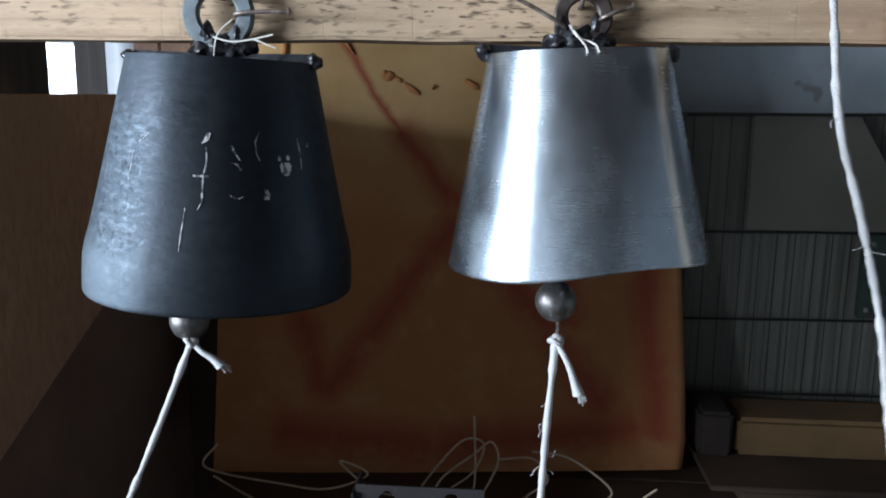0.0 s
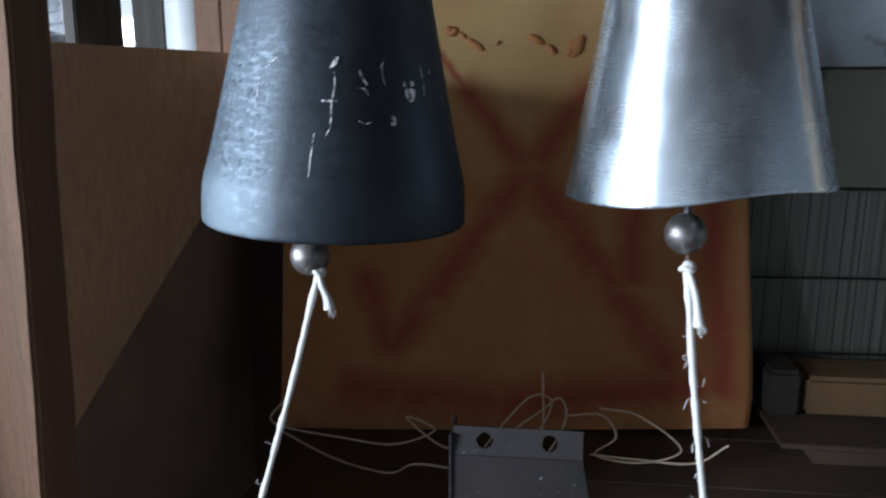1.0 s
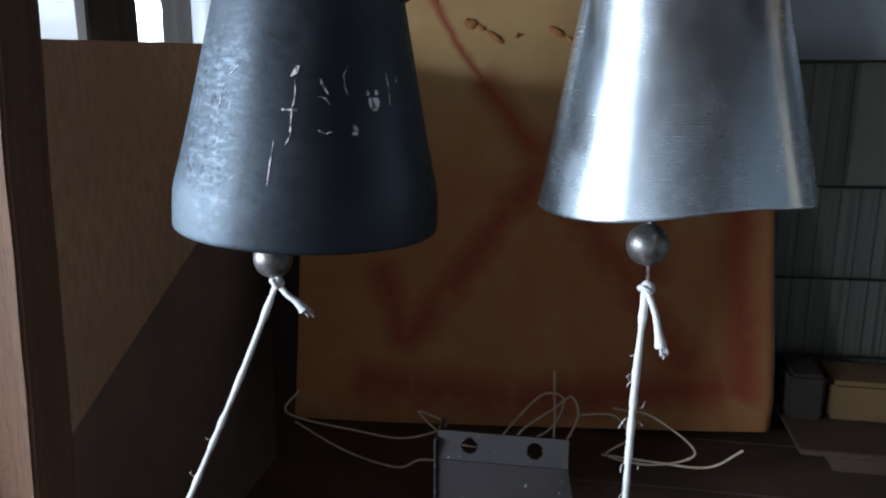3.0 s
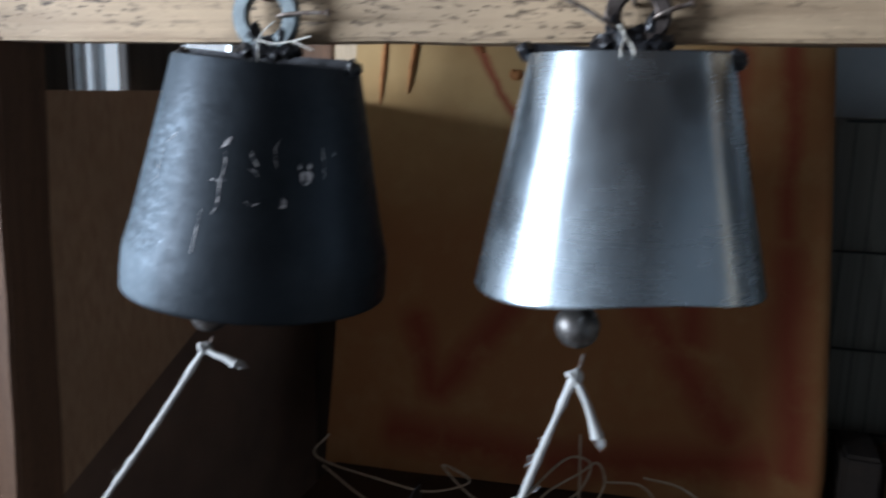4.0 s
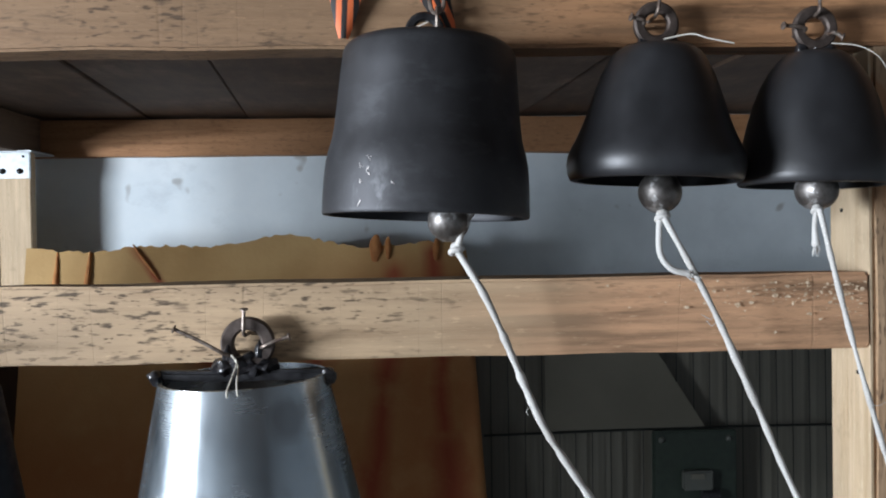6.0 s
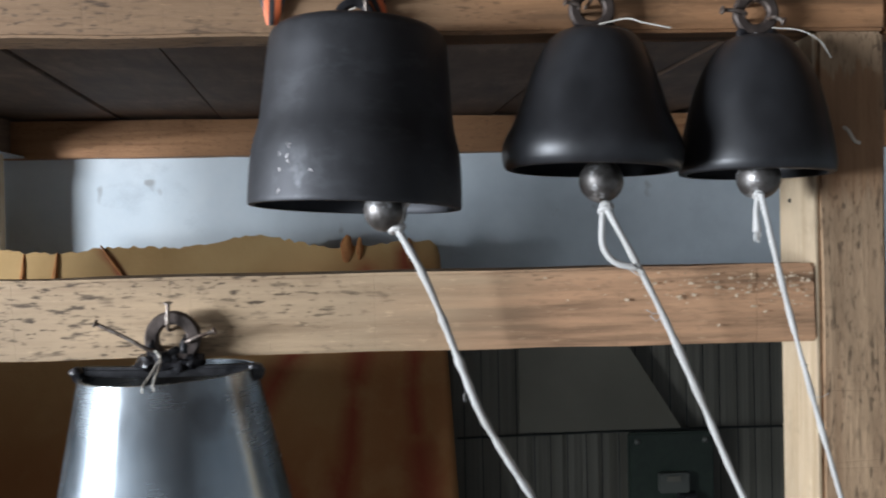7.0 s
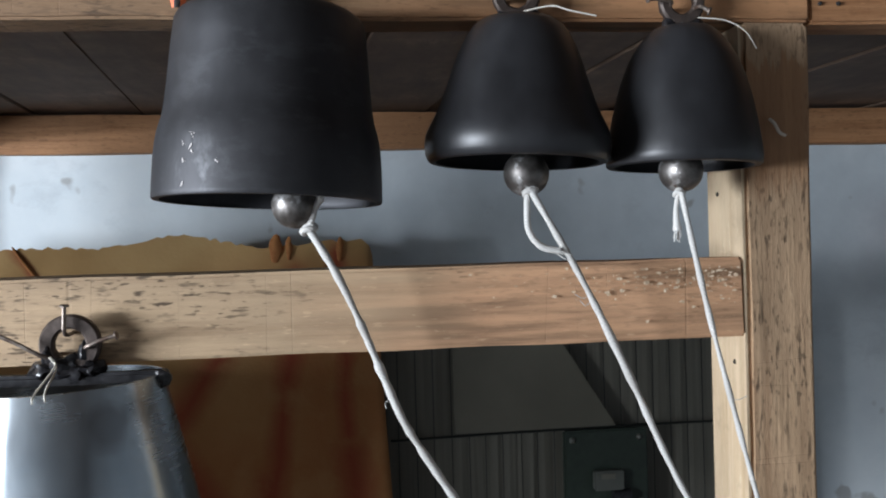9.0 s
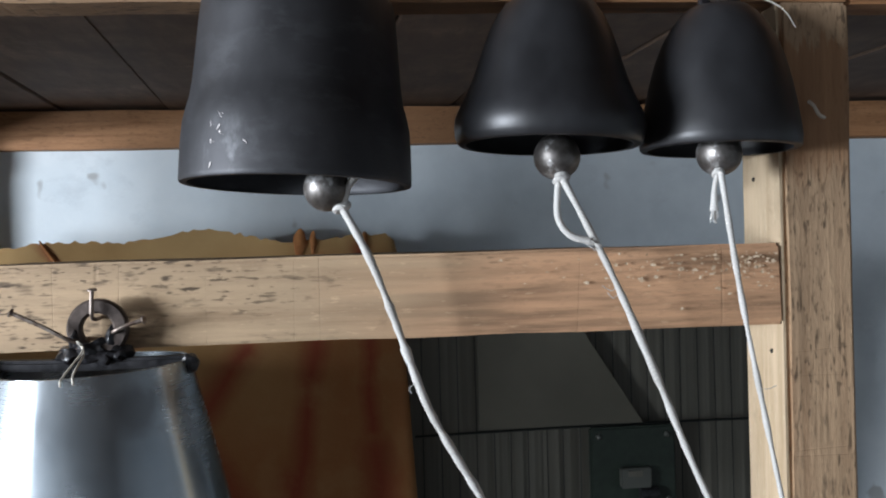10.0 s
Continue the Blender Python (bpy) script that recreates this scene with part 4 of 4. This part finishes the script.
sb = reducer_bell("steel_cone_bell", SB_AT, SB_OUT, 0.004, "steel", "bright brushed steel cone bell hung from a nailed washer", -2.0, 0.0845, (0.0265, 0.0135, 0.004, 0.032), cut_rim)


def chalk_marks():
    at = profile_radius(LB_OUT)
    F = radians(-74.5)  # towards the viewer

    def fleck(ang, z, *offs, w=0.004):
        bm = bmesh.new()
        ribbon_mark([(F + radians((ang * 1.13 - 2 if ang > 0 else ang - 0.5) + da), z + 0.0048 + dz, s) for da, dz, s in offs], w * 0.72, at, bm)
        part("chalk_fleck", bm, "chalk", lb, "white chalk remnant of worn-off writing", pose(0, 0, 0, 0, 1.6, 0), smooth=False)

    fleck(-2, -0.068, (0, 0, 1), (-1.0, -0.006, 1.2), (-3, -0.009, 0.4), w=0.005)
    fleck(-3, -0.080, (0, 0, 0.5), (0.4, -0.012, 0.7), (-1, -0.024, 0.6), (-1.2, -0.045, 0.9), (-3, -0.052, 0.3), w=0.0022)
    fleck(-9, -0.103, (0, 0, 0.3), (4, 0.0, 0.4), w=0.003)
    fleck(-5, -0.103, (0, 0, 1), (0.1, -0.0016, 1), w=0.018)
    fleck(-11, -0.130, (0, 0, 0.4), (-1, -0.02, 0.7), (-1.4, -0.036, 0.3), w=0.0020)
    fleck(9, -0.078, (0, 0, 0.5), (1, -0.005, 1), (3.5, -0.012, 0.5), w=0.003)
    fleck(8, -0.092, (0, 0, 0.3), (3, -0.001, 1.0), (5, -0.006, 0.4), w=0.004)
    fleck(8, -0.119, (0, 0, 0.3), (3, -0.003, 1), (6, -0.001, 0.4), w=0.005)
    fleck(21, -0.066, (0, 0, 0.3), (-2.5, -0.008, 0.6), (-2.2, -0.018, 0.6), (-0.8, -0.024, 0.3), w=0.0022)
    fleck(22, -0.114, (0, 0, 0.3), (1, -0.004, 0.8), (0.2, -0.008, 1.0), (0.5, -0.009, 0.4), w=0.009)
    fleck(32, -0.092, (0, 0, 0.8), (0.1, -0.003, 1.15), (0.1, -0.007, 1.0), (0.0, -0.011, 0.45), w=0.0145)
    fleck(29.4, -0.086, (0, 0, 0.7), (0.1, -0.002, 1.0), (0, -0.0045, 0.7), w=0.0046)
    fleck(33.6, -0.0855, (0, 0, 0.7), (0.1, -0.002, 1.0), (0, -0.0045, 0.7), w=0.0052)
    fleck(40, -0.072, (0, 0, 0.4), (0.8, -0.012, 0.8), (0.6, -0.026, 0.3), w=0.0026)
    fleck(46, -0.075, (0, 0, 0.8), (0, -0.004, 0.6), w=0.003)
    fleck(-32, -0.07, (0, 0, 0.3), (-3, -0.006, 0.5), (-6, -0.009, 0.3), w=0.002)
    fleck(-40, -0.085, (0, 0, 0.4), (-0.5, -0.012, 0.5), (-0.7, -0.028, 0.3), w=0.0018)


chalk_marks()
for i, (x, r) in enumerate(((0.006, 0.0022), (0.0145, 0.0030), (0.011, 0.0016))):
    part("pit", ball(r, (x, -0.1010 + 0.0016, -0.106 - 0.002 * i), 0.6, 2), "plate", sb, "small dark pit")


def dome_bell(name, at, outer, wall, material, label, tilt, ring, closed=True, lean=0.0):
    b = root(name, pose(*at), label, "bell", "bells on the frame")
    part("shell", lathe(shell_profile(outer, wall, closed), 96), material, b, "", pose(0, 0, 0, lean, tilt, 0), angle=50)
    if ring:
        r_out, r_in, dx, dz = ring
        part("hanger_ring", washer(r_out, r_in * 0.88, 0.009), "rust_ring", b, "rusty steel washer as hanger", pose(dx, -0.002, dz))
        for sx in (-0.014, 0.0, 0.013):
            part("weld", lump(0.007, (sx, 0, 0.005), sx * 300), "gloss_black", b)
    bells[name] = b
    return b


B3_AT, B4_AT, B5_AT = (0.3535, 0.850, 1.897), (0.5825, 0.852, 1.898), (0.744, 0.852, 1.891)
b3 = dome_bell("barrel_bell", B3_AT, [(0.060, 0.004), (0.078, 0.0025), (0.0825, -0.001), (0.0850, -0.006), (0.0875, -0.03), (0.0902, -0.062), (0.0920, -0.080), (0.0940, -0.092), (0.0972, -0.103), (0.0995, -0.114), (0.1008, -0.128), (0.1016, -0.145), (0.1020, -0.160), (0.1020, -0.1632), (0.1012, -0.1645)],
               0.006, "iron", "dark grey scuffed steel bell with a straight lower band", 2.2, None, lean=-1.2)
b4 = dome_bell("flared_bell", B4_AT, [(0.018, 0.002), (0.036, 0.0), (0.043, -0.005), (0.049, -0.014), (0.056, -0.028), (0.0615, -0.043), (0.0668, -0.059), (0.0718, -0.074), (0.078, -0.089), (0.084, -0.101), (0.0872, -0.109), (0.0880, -0.117), (0.0870, -0.126), (0.0845, -0.132), (0.0830, -0.133)],
               0.006, "lacquer", "smooth black bell with flared rolled lip", 2.0, (0.0225, 0.013, -0.002, 0.024))
b5 = dome_bell("small_bell", B5_AT, [(0.016, 0.003), (0.028, 0.0), (0.035, -0.006), (0.0435, -0.017), (0.0515, -0.031), (0.0585, -0.049), (0.0645, -0.071), (0.0690, -0.093), (0.0718, -0.110), (0.0735, -0.122), (0.073, -0.131), (0.0715, -0.1325)],
               0.006, "lacquer", "small smooth black dome bell beside the post", 1.2, (0.0225, 0.013, -0.001, 0.026))

B3_R = profile_radius([(0.0825, -0.001), (0.0875, -0.03), (0.0902, -0.062), (0.0920, -0.080), (0.0940, -0.092), (0.0972, -0.103), (0.0995, -0.114), (0.1008, -0.128), (0.1016, -0.145), (0.1020, -0.164)])
_rnd = random.Random(31)
for i in range(12):
    ang, z, w = -125 + _rnd.gauss(0, 6.0), -0.130 + _rnd.gauss(0, 0.012), _rnd.uniform(0.0009, 0.0021)
    z = max(-0.155, min(z, -0.095))
    turn, tall = _rnd.uniform(-2.5, 2.5), _rnd.uniform(0.0015, 0.006)
    bm = bmesh.new()
    ribbon_mark([(radians(ang + turn * a), z - tall * a, s) for a, s in ((0, 0.4), (0.4, 1.0), (0.7, 0.6), (1, 0.3))], w, B3_R, bm)
    part("scuff", bm, "chalk", b3, "pale scuff on the band", pose(0, 0, 0, -1.2, 2.2, 0), smooth=False)

# chain link hanger of the barrel bell
for i in range(4):
    pts = [(0.007 * math.cos(a), 0.0, 0.012 * math.sin(a)) for a in (2 * math.pi * j / 12 for j in range(13))]
    part("chain_link", tube(pts, 0.0022, 6, 1), "nail", b3, "", pose(0.008, -0.002, 0.012 + 0.018 * i, 0, 0, 90 * (i % 2)))
part("hanger_ring", washer(0.020, 0.011, 0.008), "fitting", b3, "", pose(-0.004, 0.006, 0.020))


def striped_ribbon(x, ang, w, h, label):
    bm = bmesh.new()
    rows = []
    n = 14
    for i in range(n + 1):
        u = i / n
        z = h * (1 - u)
        ww = w * (1 - 0.72 * max(0, (u - 0.45) / 0.55) ** 1.4)
        yy = -0.004 * math.sin(u * 5)
        rows.append([[bm.verts.new((s * ww / 2, yy + 0.003 * s * s + t, z)) for s in (-1, -0.5, 0, 0.5, 1)] for t in (0, 0.0008)])
    for a, b in zip(rows, rows[1:]):
        for t in (0, 1):
            for j in range(4):
                q = [a[t][j], a[t][j + 1], b[t][j + 1], b[t][j]]
                bm.faces.new(q if t == 0 else q[::-1])
        for j in (0, 4):
            bm.faces.new((a[0][j], b[0][j], b[1][j], a[1][j]))
    bmesh.ops.recalc_face_normals(bm, faces=bm.faces[:])
    ob = part("striped_ribbon", bm, "ribbon", None, "", pose(x, 0.857, 1.913, 0, ang, 0))
    return tagged(ob, label, "ribbon", "ribbons on the upper beam")


striped_ribbon(0.268, 4, 0.034, 0.09, "orange ribbon with black stripes pinned to the beam")
striped_ribbon(0.378, -24, 0.030, 0.09, "orange ribbon with black stripes behind the chain")


def nail(a, b, r=0.0019):
    """A bent nail with its head at b."""
    a, b = Vector(a), Vector(b)
    d = (b - a).normalized()
    n = root("nail", pose(0, 0, 0), "bent rusty nail driven into the beam", "nail", "nails in the beams")
    part("shank", tube([(a.x, Y + 0.012, a.z), a, (a + b) / 2 + Vector((0, -0.002, 0.001)), b], r, 8, 4), "nail", n)
    h = lathe([(0.0003, 0.0), (r * 2.1, 0.0), (r * 2.1, 0.0014), (0.0003, 0.0014)], 14)
    q = d.to_track_quat("Z", "Y").to_matrix().to_4x4()
    part("head", h, "nail", n, "", Matrix.Translation(b) @ q)


nail((0.167, 0.846, 1.620), (0.168, 0.842, 1.645))
nail((0.152, 0.842, 1.601), (0.102, 0.838, 1.628))
nail((0.184, 0.844, 1.608), (0.211, 0.840, 1.618))
nail((-0.168, 0.845, 1.628), (-0.166, 0.842, 1.664))
nail((-0.150, 0.845, 1.611), (-0.098, 0.840, 1.613))
nail((0.579, 0.842, 1.930), (0.5835, 0.838, 1.955))
nail((0.567, 0.842, 1.922), (0.553, 0.838, 1.926))
nail((0.742, 0.842, 1.930), (0.743, 0.838, 1.952))
nail((0.730, 0.842, 1.914), (0.706, 0.838, 1.917))
nail((0.755, 0.842, 1.910), (0.764, 0.836, 1.905))


def string_bit(pts, label="thin pale string tied round the hanger", r=0.0008, material="string"):
    ob = part("string", tube(pts, r, 6, 6), material)
    return tagged(ob, label, "string", "string ends on the hangers")


string_bit([(-0.150, 0.838, 1.606), (-0.164, 0.836, 1.592), (-0.170, 0.842, 1.572), (-0.169, 0.846, 1.566)])
string_bit([(-0.168, 0.836, 1.590), (-0.150, 0.834, 1.586), (-0.130, 0.832, 1.588), (-0.110, 0.830, 1.592)])
string_bit([(-0.128, 0.832, 1.588), (-0.118, 0.830, 1.584), (-0.108, 0.830, 1.580)])
string_bit([(0.157, 0.836, 1.602), (0.162, 0.832, 1.594), (0.1655, 0.775, 1.580), (0.1665, 0.767, 1.574)], r=0.0009)
string_bit([(0.156, 0.836, 1.602), (0.163, 0.832, 1.592), (0.173, 0.778, 1.582), (0.176, 0.768, 1.575)], r=0.0009)
string_bit([(0.585, 0.840, 1.905), (0.610, 0.832, 1.908), (0.625, 0.828, 1.903), (0.650, 0.825, 1.897)])
string_bit([(0.755, 0.840, 1.900), (0.780, 0.835, 1.896), (0.798, 0.832, 1.885), (0.808, 0.830, 1.868)], r=0.0006)
string_bit([(0.320, 0.840, 1.910), (0.335, 0.838, 1.915), (0.352, 0.836, 1.922)])
string_bit([(0.839, 0.866, 1.806), (0.842, 0.862, 1.801), (0.846, 0.860, 1.792), (0.853, 0.862, 1.789)], "curled pale string end on the post", 0.0017)

# ---- clappers and pull ropes ----
C_LB = clapper(lb, (0, -0.006, -0.02), 0.235, 0.0195, 0.003)
C_SB = clapper(sb, (0, -0.006, -0.02), 0.210, 0.0195, 0.014)
C_B3 = clapper(b3, (0.002, 0, -0.02), 0.150, 0.0205, 0.012)
C_B4 = clapper(b4, (-0.002, -0.004, -0.02), 0.124, 0.0213, 0.002)
C_B5 = clapper(b5, (-0.002, -0.006, -0.02), 0.117, 0.0208, 0.002)


def rope(label, length, r, bend, seed, tail, link, fibres=3, flare=0.75):
    """A cord that hangs from a knot at its origin; bend gives sideways offsets along it."""
    rnd = random.Random(seed)
    o = root("pull_rope", pose(0, 0, 0), label, "rope", "pull ropes of the clappers")
    n = len(bend)
    pts = [(bx, -0.004 + 0.004 * math.sin(i * 1.7 + seed), -length * i / (n - 1)) for i, bx in enumerate(bend)]
    thick = [rnd.uniform(0.82, 1.18) for _ in range(40)]
    part("cord", tube(pts, lambda u: r * thick[min(int(u * 39), 39)] * (0.92 + 0.08 * math.sin(u * 150)), 10, 14), "rope", o, angle=80)
    part("wire_link", tube([(0, 0, -0.002), (0.0012, 0.001, link * 0.5), (0, 0, link)], 0.0017, 6, 3), "nail", o, "thin wire between knot and clapper")
    kn = part("knot", ball(r * 1.65, (0, -0.002, 0.0), 0.5, 3), "rope", o)
    part("knot_turn", tube([(r * 1.5 * math.cos(a), -0.002 + r * 1.5 * math.sin(a), 0.0015 * math.sin(2 * a) - r * 0.3) for a in (2 * math.pi * j / 10 for j in range(11))], r * 0.75, 8, 3), "rope", kn)
    if tail:
        tl = part("frayed_tail", tube(tail, lambda u: r * (0.8 + flare * u ** 3), 9, 8), "rope", o, "short frayed rope tail", angle=80)
        e = Vector(tail[-1])
        d = (e - Vector(tail[-2])).normalized()
        bm = bmesh.new()
        for i in range(14):
            j = Vector((rnd.uniform(-1, 1), rnd.uniform(-1, 1), rnd.uniform(-1, 1))) * r * 1.1
            tube([e - d * 0.004 + j * 0.5, e + d * rnd.uniform(0.004, 0.009) + j * 1.3], r * 0.14, 4, 1, bm)
        tagged(part("frayed_end", bm, "rope", tl), kind="stuff")
    bm = bmesh.new()
    for i in range(fibres):
        u = rnd.uniform(0.1, 0.6)
        z = -length * u
        kk = min(int(u * (n - 1)), n - 2)
        x = bend[kk] + (bend[kk + 1] - bend[kk]) * (u * (n - 1) - kk)
        s = rnd.choice((-1, 1))
        tube([(x, -0.004, z), (x + s * rnd.uniform(0.005, 0.009), -0.006, z - 0.002), (x + s * rnd.uniform(0.006, 0.014), -0.006, z + rnd.uniform(-0.012, 0.006))], 0.00035, 4, 3, bm)
    tagged(part("loose_fibres", bm, "rope", o), kind="stuff")
    return o


R_LB = rope("white cotton pull rope tied to the black bell's clapper", 0.62, 0.0036, (0, 0.003, 0.004, 0.002, -0.004, -0.010, -0.014), 1, [(0.002, -0.003, -0.002), (0.012, -0.006, -0.010), (0.022, -0.006, -0.016), (0.030, -0.005, -0.024)], 0.014)
R_SB = rope("fraying white cotton pull rope under the steel bell", 0.62, 0.0037, (0, -0.003, -0.003, 0.0, 0.003, 0.004, 0.002), 2, [(0.002, -0.003, -0.004), (0.012, -0.006, -0.022), (0.018, -0.006, -0.038), (0.023, -0.006, -0.052)], 0.020, 26)
R_B3 = rope("white braided pull rope under the barrel bell", 0.535, 0.0040, (0, 0.003, 0.001, -0.003, -0.006, -0.002, 0.003, 0.005, 0.002, -0.001, 0.0, 0.0), 3, [(0.0, -0.003, 0.0), (0.007, -0.006, 0.006), (0.013, -0.006, 0.013), (0.022, -0.004, 0.018)], 0.018, 3, 0.1)
R_B4 = rope("white braided pull rope with an open loop", 0.90, 0.0038, (0, 0.004, 0.003, -0.002, -0.001, -0.005, -0.002, 0.001, 0.002, 0.0), 4, [(-0.002, -0.003, 0.0), (-0.010, -0.006, -0.012), (-0.019, -0.007, -0.032), (-0.016, -0.008, -0.050), (-0.003, -0.009, -0.062)], 0.010, 3, 0.1)
R_B5 = rope("thin white pull rope hanging by the post", 0.90, 0.0028, (0, -0.003, -0.004, -0.007, -0.004, 0.000, 0.004, 0.006, 0.004), 5, [(-0.002, -0.003, -0.002), (-0.008, -0.004, -0.016), (-0.012, -0.004, -0.034)], 0.008)


part("rope_slack", tube([(0, -0.004, -0.533), (0.004, -0.005, -0.549), (0.018, -0.006, -0.548), (0.050, -0.008, -0.522), (0.100, -0.010, -0.490), (0.180, -0.010, -0.440)], 0.0040, 10, 8), "rope", R_B3, "slack end of the rope")


def aim(pivot, ball_at):
    """Turn that points a hanging rod from its pivot to the ball's place."""
    d = (Vector(ball_at) - Vector(pivot)).normalized()
    return Vector((0, 0, -1)).rotation_difference(d).to_matrix().to_4x4()


def swing(bell, c, r, rows, tails=(), tips=()):
    """rows: seconds, the ball's place, the knot's x and z, the rope's lean to the side."""
    origin = bell.matrix_basis.translation.copy()
    pivot = c.location.copy()
    ck, rk = [], []
    for t, ball_at, kx, kz, lean in rows:
        turn = aim(pivot + origin, ball_at)
        ck.append((t, Matrix.Translation(pivot) @ turn))
        rk.append((t, pose(kx, 0.832, kz, 0, -lean, 0)))
    if tips:
        walk(bell, [(row[0], Matrix.Translation(origin) @ pose(0, 0, 0, 0, e, 0)) for row, e in zip(rows, tips)])
        ck = [(t, pose(0, 0, 0, 0, -e, 0) @ m) for (t, m), e in zip(ck, tips)]
    walk(c, ck)
    walk(r, rk)
    if tails:
        tl = [o for o in r.children if o.name.startswith("frayed_tail")][0]
        walk(tl, [(row[0], pose(0, 0, 0, 0, row[4] + e, 0)) for row, e in zip(rows, tails)])


def motions():
    swing(lb, C_LB, R_LB, [
        (0, (-0.2045, 0.838, 1.318), -0.2005, 1.301, -24.1),
        (0.5, (-0.2025, 0.838, 1.324), -0.1955, 1.303, -21),
        (1, (-0.1955, 0.838, 1.326), -0.1865, 1.305, -16),
        (1.5, (-0.1865, 0.838, 1.329), -0.1845, 1.306, -13.9),
        (2, (-0.1885, 0.838, 1.328), -0.1855, 1.302, -13.1),
        (2.5, (-0.1935, 0.838, 1.322), -0.1865, 1.302, -17.4),
        (3.8, (-0.2335, 0.838, 1.309), -0.2305, 1.291, -33.8),
        (4, (-0.2335, 0.838, 1.309), -0.2305, 1.291, -35.8),
        (4.2, (-0.2475, 0.838, 1.298), -0.2455, 1.282, -38.8),
        (5, (-0.235, 0.838, 1.308), -0.232, 1.288, -36),
        (7, (-0.205, 0.838, 1.318), -0.2, 1.299, -22),
        (10, (-0.2, 0.838, 1.318), -0.195, 1.3, -20)],
        (0.0, 0.0, 35.0, 35.0, 45.0, 25.0, -15.0, -20.0, -25.0, -20.0, 0.0, 0.0), (1.0, 0.9, 0.5, 0.3, 0.3, 0.4, 3.0, 3.2, 3.3, 2.8, 0.9, 0.8))
    swing(sb, C_SB, R_SB, [
        (0, (0.153, 0.838, 1.348), 0.154, 1.314, -2.1),
        (0.5, (0.152, 0.838, 1.349), 0.157, 1.316, 1.8),
        (1, (0.162, 0.838, 1.354), 0.164, 1.319, 8),
        (1.5, (0.166, 0.838, 1.354), 0.168, 1.317, 8.6),
        (2, (0.164, 0.838, 1.352), 0.167, 1.317, 8),
        (2.5, (0.159, 0.838, 1.351), 0.161, 1.315, 6.3),
        (3.8, (0.136, 0.838, 1.345), 0.138, 1.309, -14.8),
        (4, (0.136, 0.838, 1.345), 0.138, 1.309, -17.3),
        (4.2, (0.131, 0.838, 1.339), 0.134, 1.304, -21),
        (5, (0.138, 0.838, 1.344), 0.14, 1.311, -14),
        (7, (0.155, 0.838, 1.348), 0.155, 1.316, 0),
        (10, (0.158, 0.838, 1.348), 0.158, 1.316, 2)],
        (0.0, 22.0, 10.0, 10.3, 10.7, 11.0, 0.0, 0.0, 0.0, 0.0, 0.0, 0.0), (0.0, 0.0, 0.0, 0.0, 0.0, 0.0, 1.4, 1.7, 2.0, 1.2, 0.3, 0.3))
    swing(b3, C_B3, R_B3, [
        (0, (0.356, 0.835, 1.722), 0.357, 1.69, 13.6),
        (0.5, (0.352, 0.835, 1.722), 0.352, 1.69, 2.2),
        (1, (0.354, 0.835, 1.722), 0.358, 1.69, 4),
        (2.5, (0.356, 0.835, 1.722), 0.358, 1.69, 8),
        (4.2, (0.356, 0.835, 1.722), 0.3452, 1.69, 20.6),
        (4.5, (0.354, 0.835, 1.717), 0.358, 1.686, 16.7),
        (5, (0.357, 0.835, 1.722), 0.359, 1.69, 26.9),
        (5.5, (0.363, 0.835, 1.725), 0.366, 1.694, 27.4),
        (7, (0.375, 0.835, 1.735), 0.386, 1.713, 24.9),
        (7.5, (0.367, 0.835, 1.728), 0.374, 1.703, 23.5),
        (8, (0.373, 0.835, 1.737), 0.385, 1.715, 22.4),
        (8.5, (0.37, 0.835, 1.732), 0.379, 1.705, 24.7),
        (9, (0.37, 0.835, 1.732), 0.382, 1.708, 26.2),
        (9.5, (0.374, 0.835, 1.731), 0.383, 1.704, 25.4),
        (10, (0.373, 0.835, 1.735), 0.386, 1.713, 23.4)])
    swing(b4, C_B4, R_B4, [
        (0, (0.574, 0.842, 1.756), 0.58, 1.732, 20),
        (4.5, (0.568, 0.842, 1.742), 0.562, 1.72, 23.4),
        (5, (0.573, 0.842, 1.748), 0.568, 1.721, 28),
        (5.5, (0.578, 0.842, 1.753), 0.574, 1.731, 26.2),
        (7, (0.585, 0.842, 1.754), 0.585, 1.728, 25),
        (7.5, (0.588, 0.842, 1.762), 0.589, 1.739, 20.2),
        (8, (0.583, 0.842, 1.758), 0.584, 1.728, 21.1),
        (8.5, (0.584, 0.842, 1.762), 0.583, 1.735, 23.4),
        (9, (0.584, 0.842, 1.761), 0.584, 1.738, 26.5),
        (9.5, (0.583, 0.842, 1.758), 0.582, 1.73, 25.1),
        (10, (0.583, 0.842, 1.758), 0.583, 1.734, 24)])
    swing(b5, C_B5, R_B5, [
        (0, (0.737, 0.842, 1.755), 0.735, 1.732, 12),
        (5, (0.736, 0.842, 1.755), 0.729, 1.731, 10.3),
        (5.5, (0.738, 0.842, 1.752), 0.731, 1.732, 16.8),
        (7, (0.74, 0.842, 1.756), 0.734, 1.738, 15.5),
        (7.5, (0.732, 0.842, 1.753), 0.73, 1.729, 14.9),
        (8, (0.736, 0.842, 1.761), 0.73, 1.737, 13.6),
        (8.5, (0.732, 0.842, 1.752), 0.724, 1.724, 17.2),
        (9, (0.735, 0.842, 1.755), 0.727, 1.733, 14.6),
        (9.5, (0.736, 0.842, 1.751), 0.73, 1.725, 13.6),
        (10, (0.737, 0.842, 1.754), 0.73, 1.736, 11)])


motions()
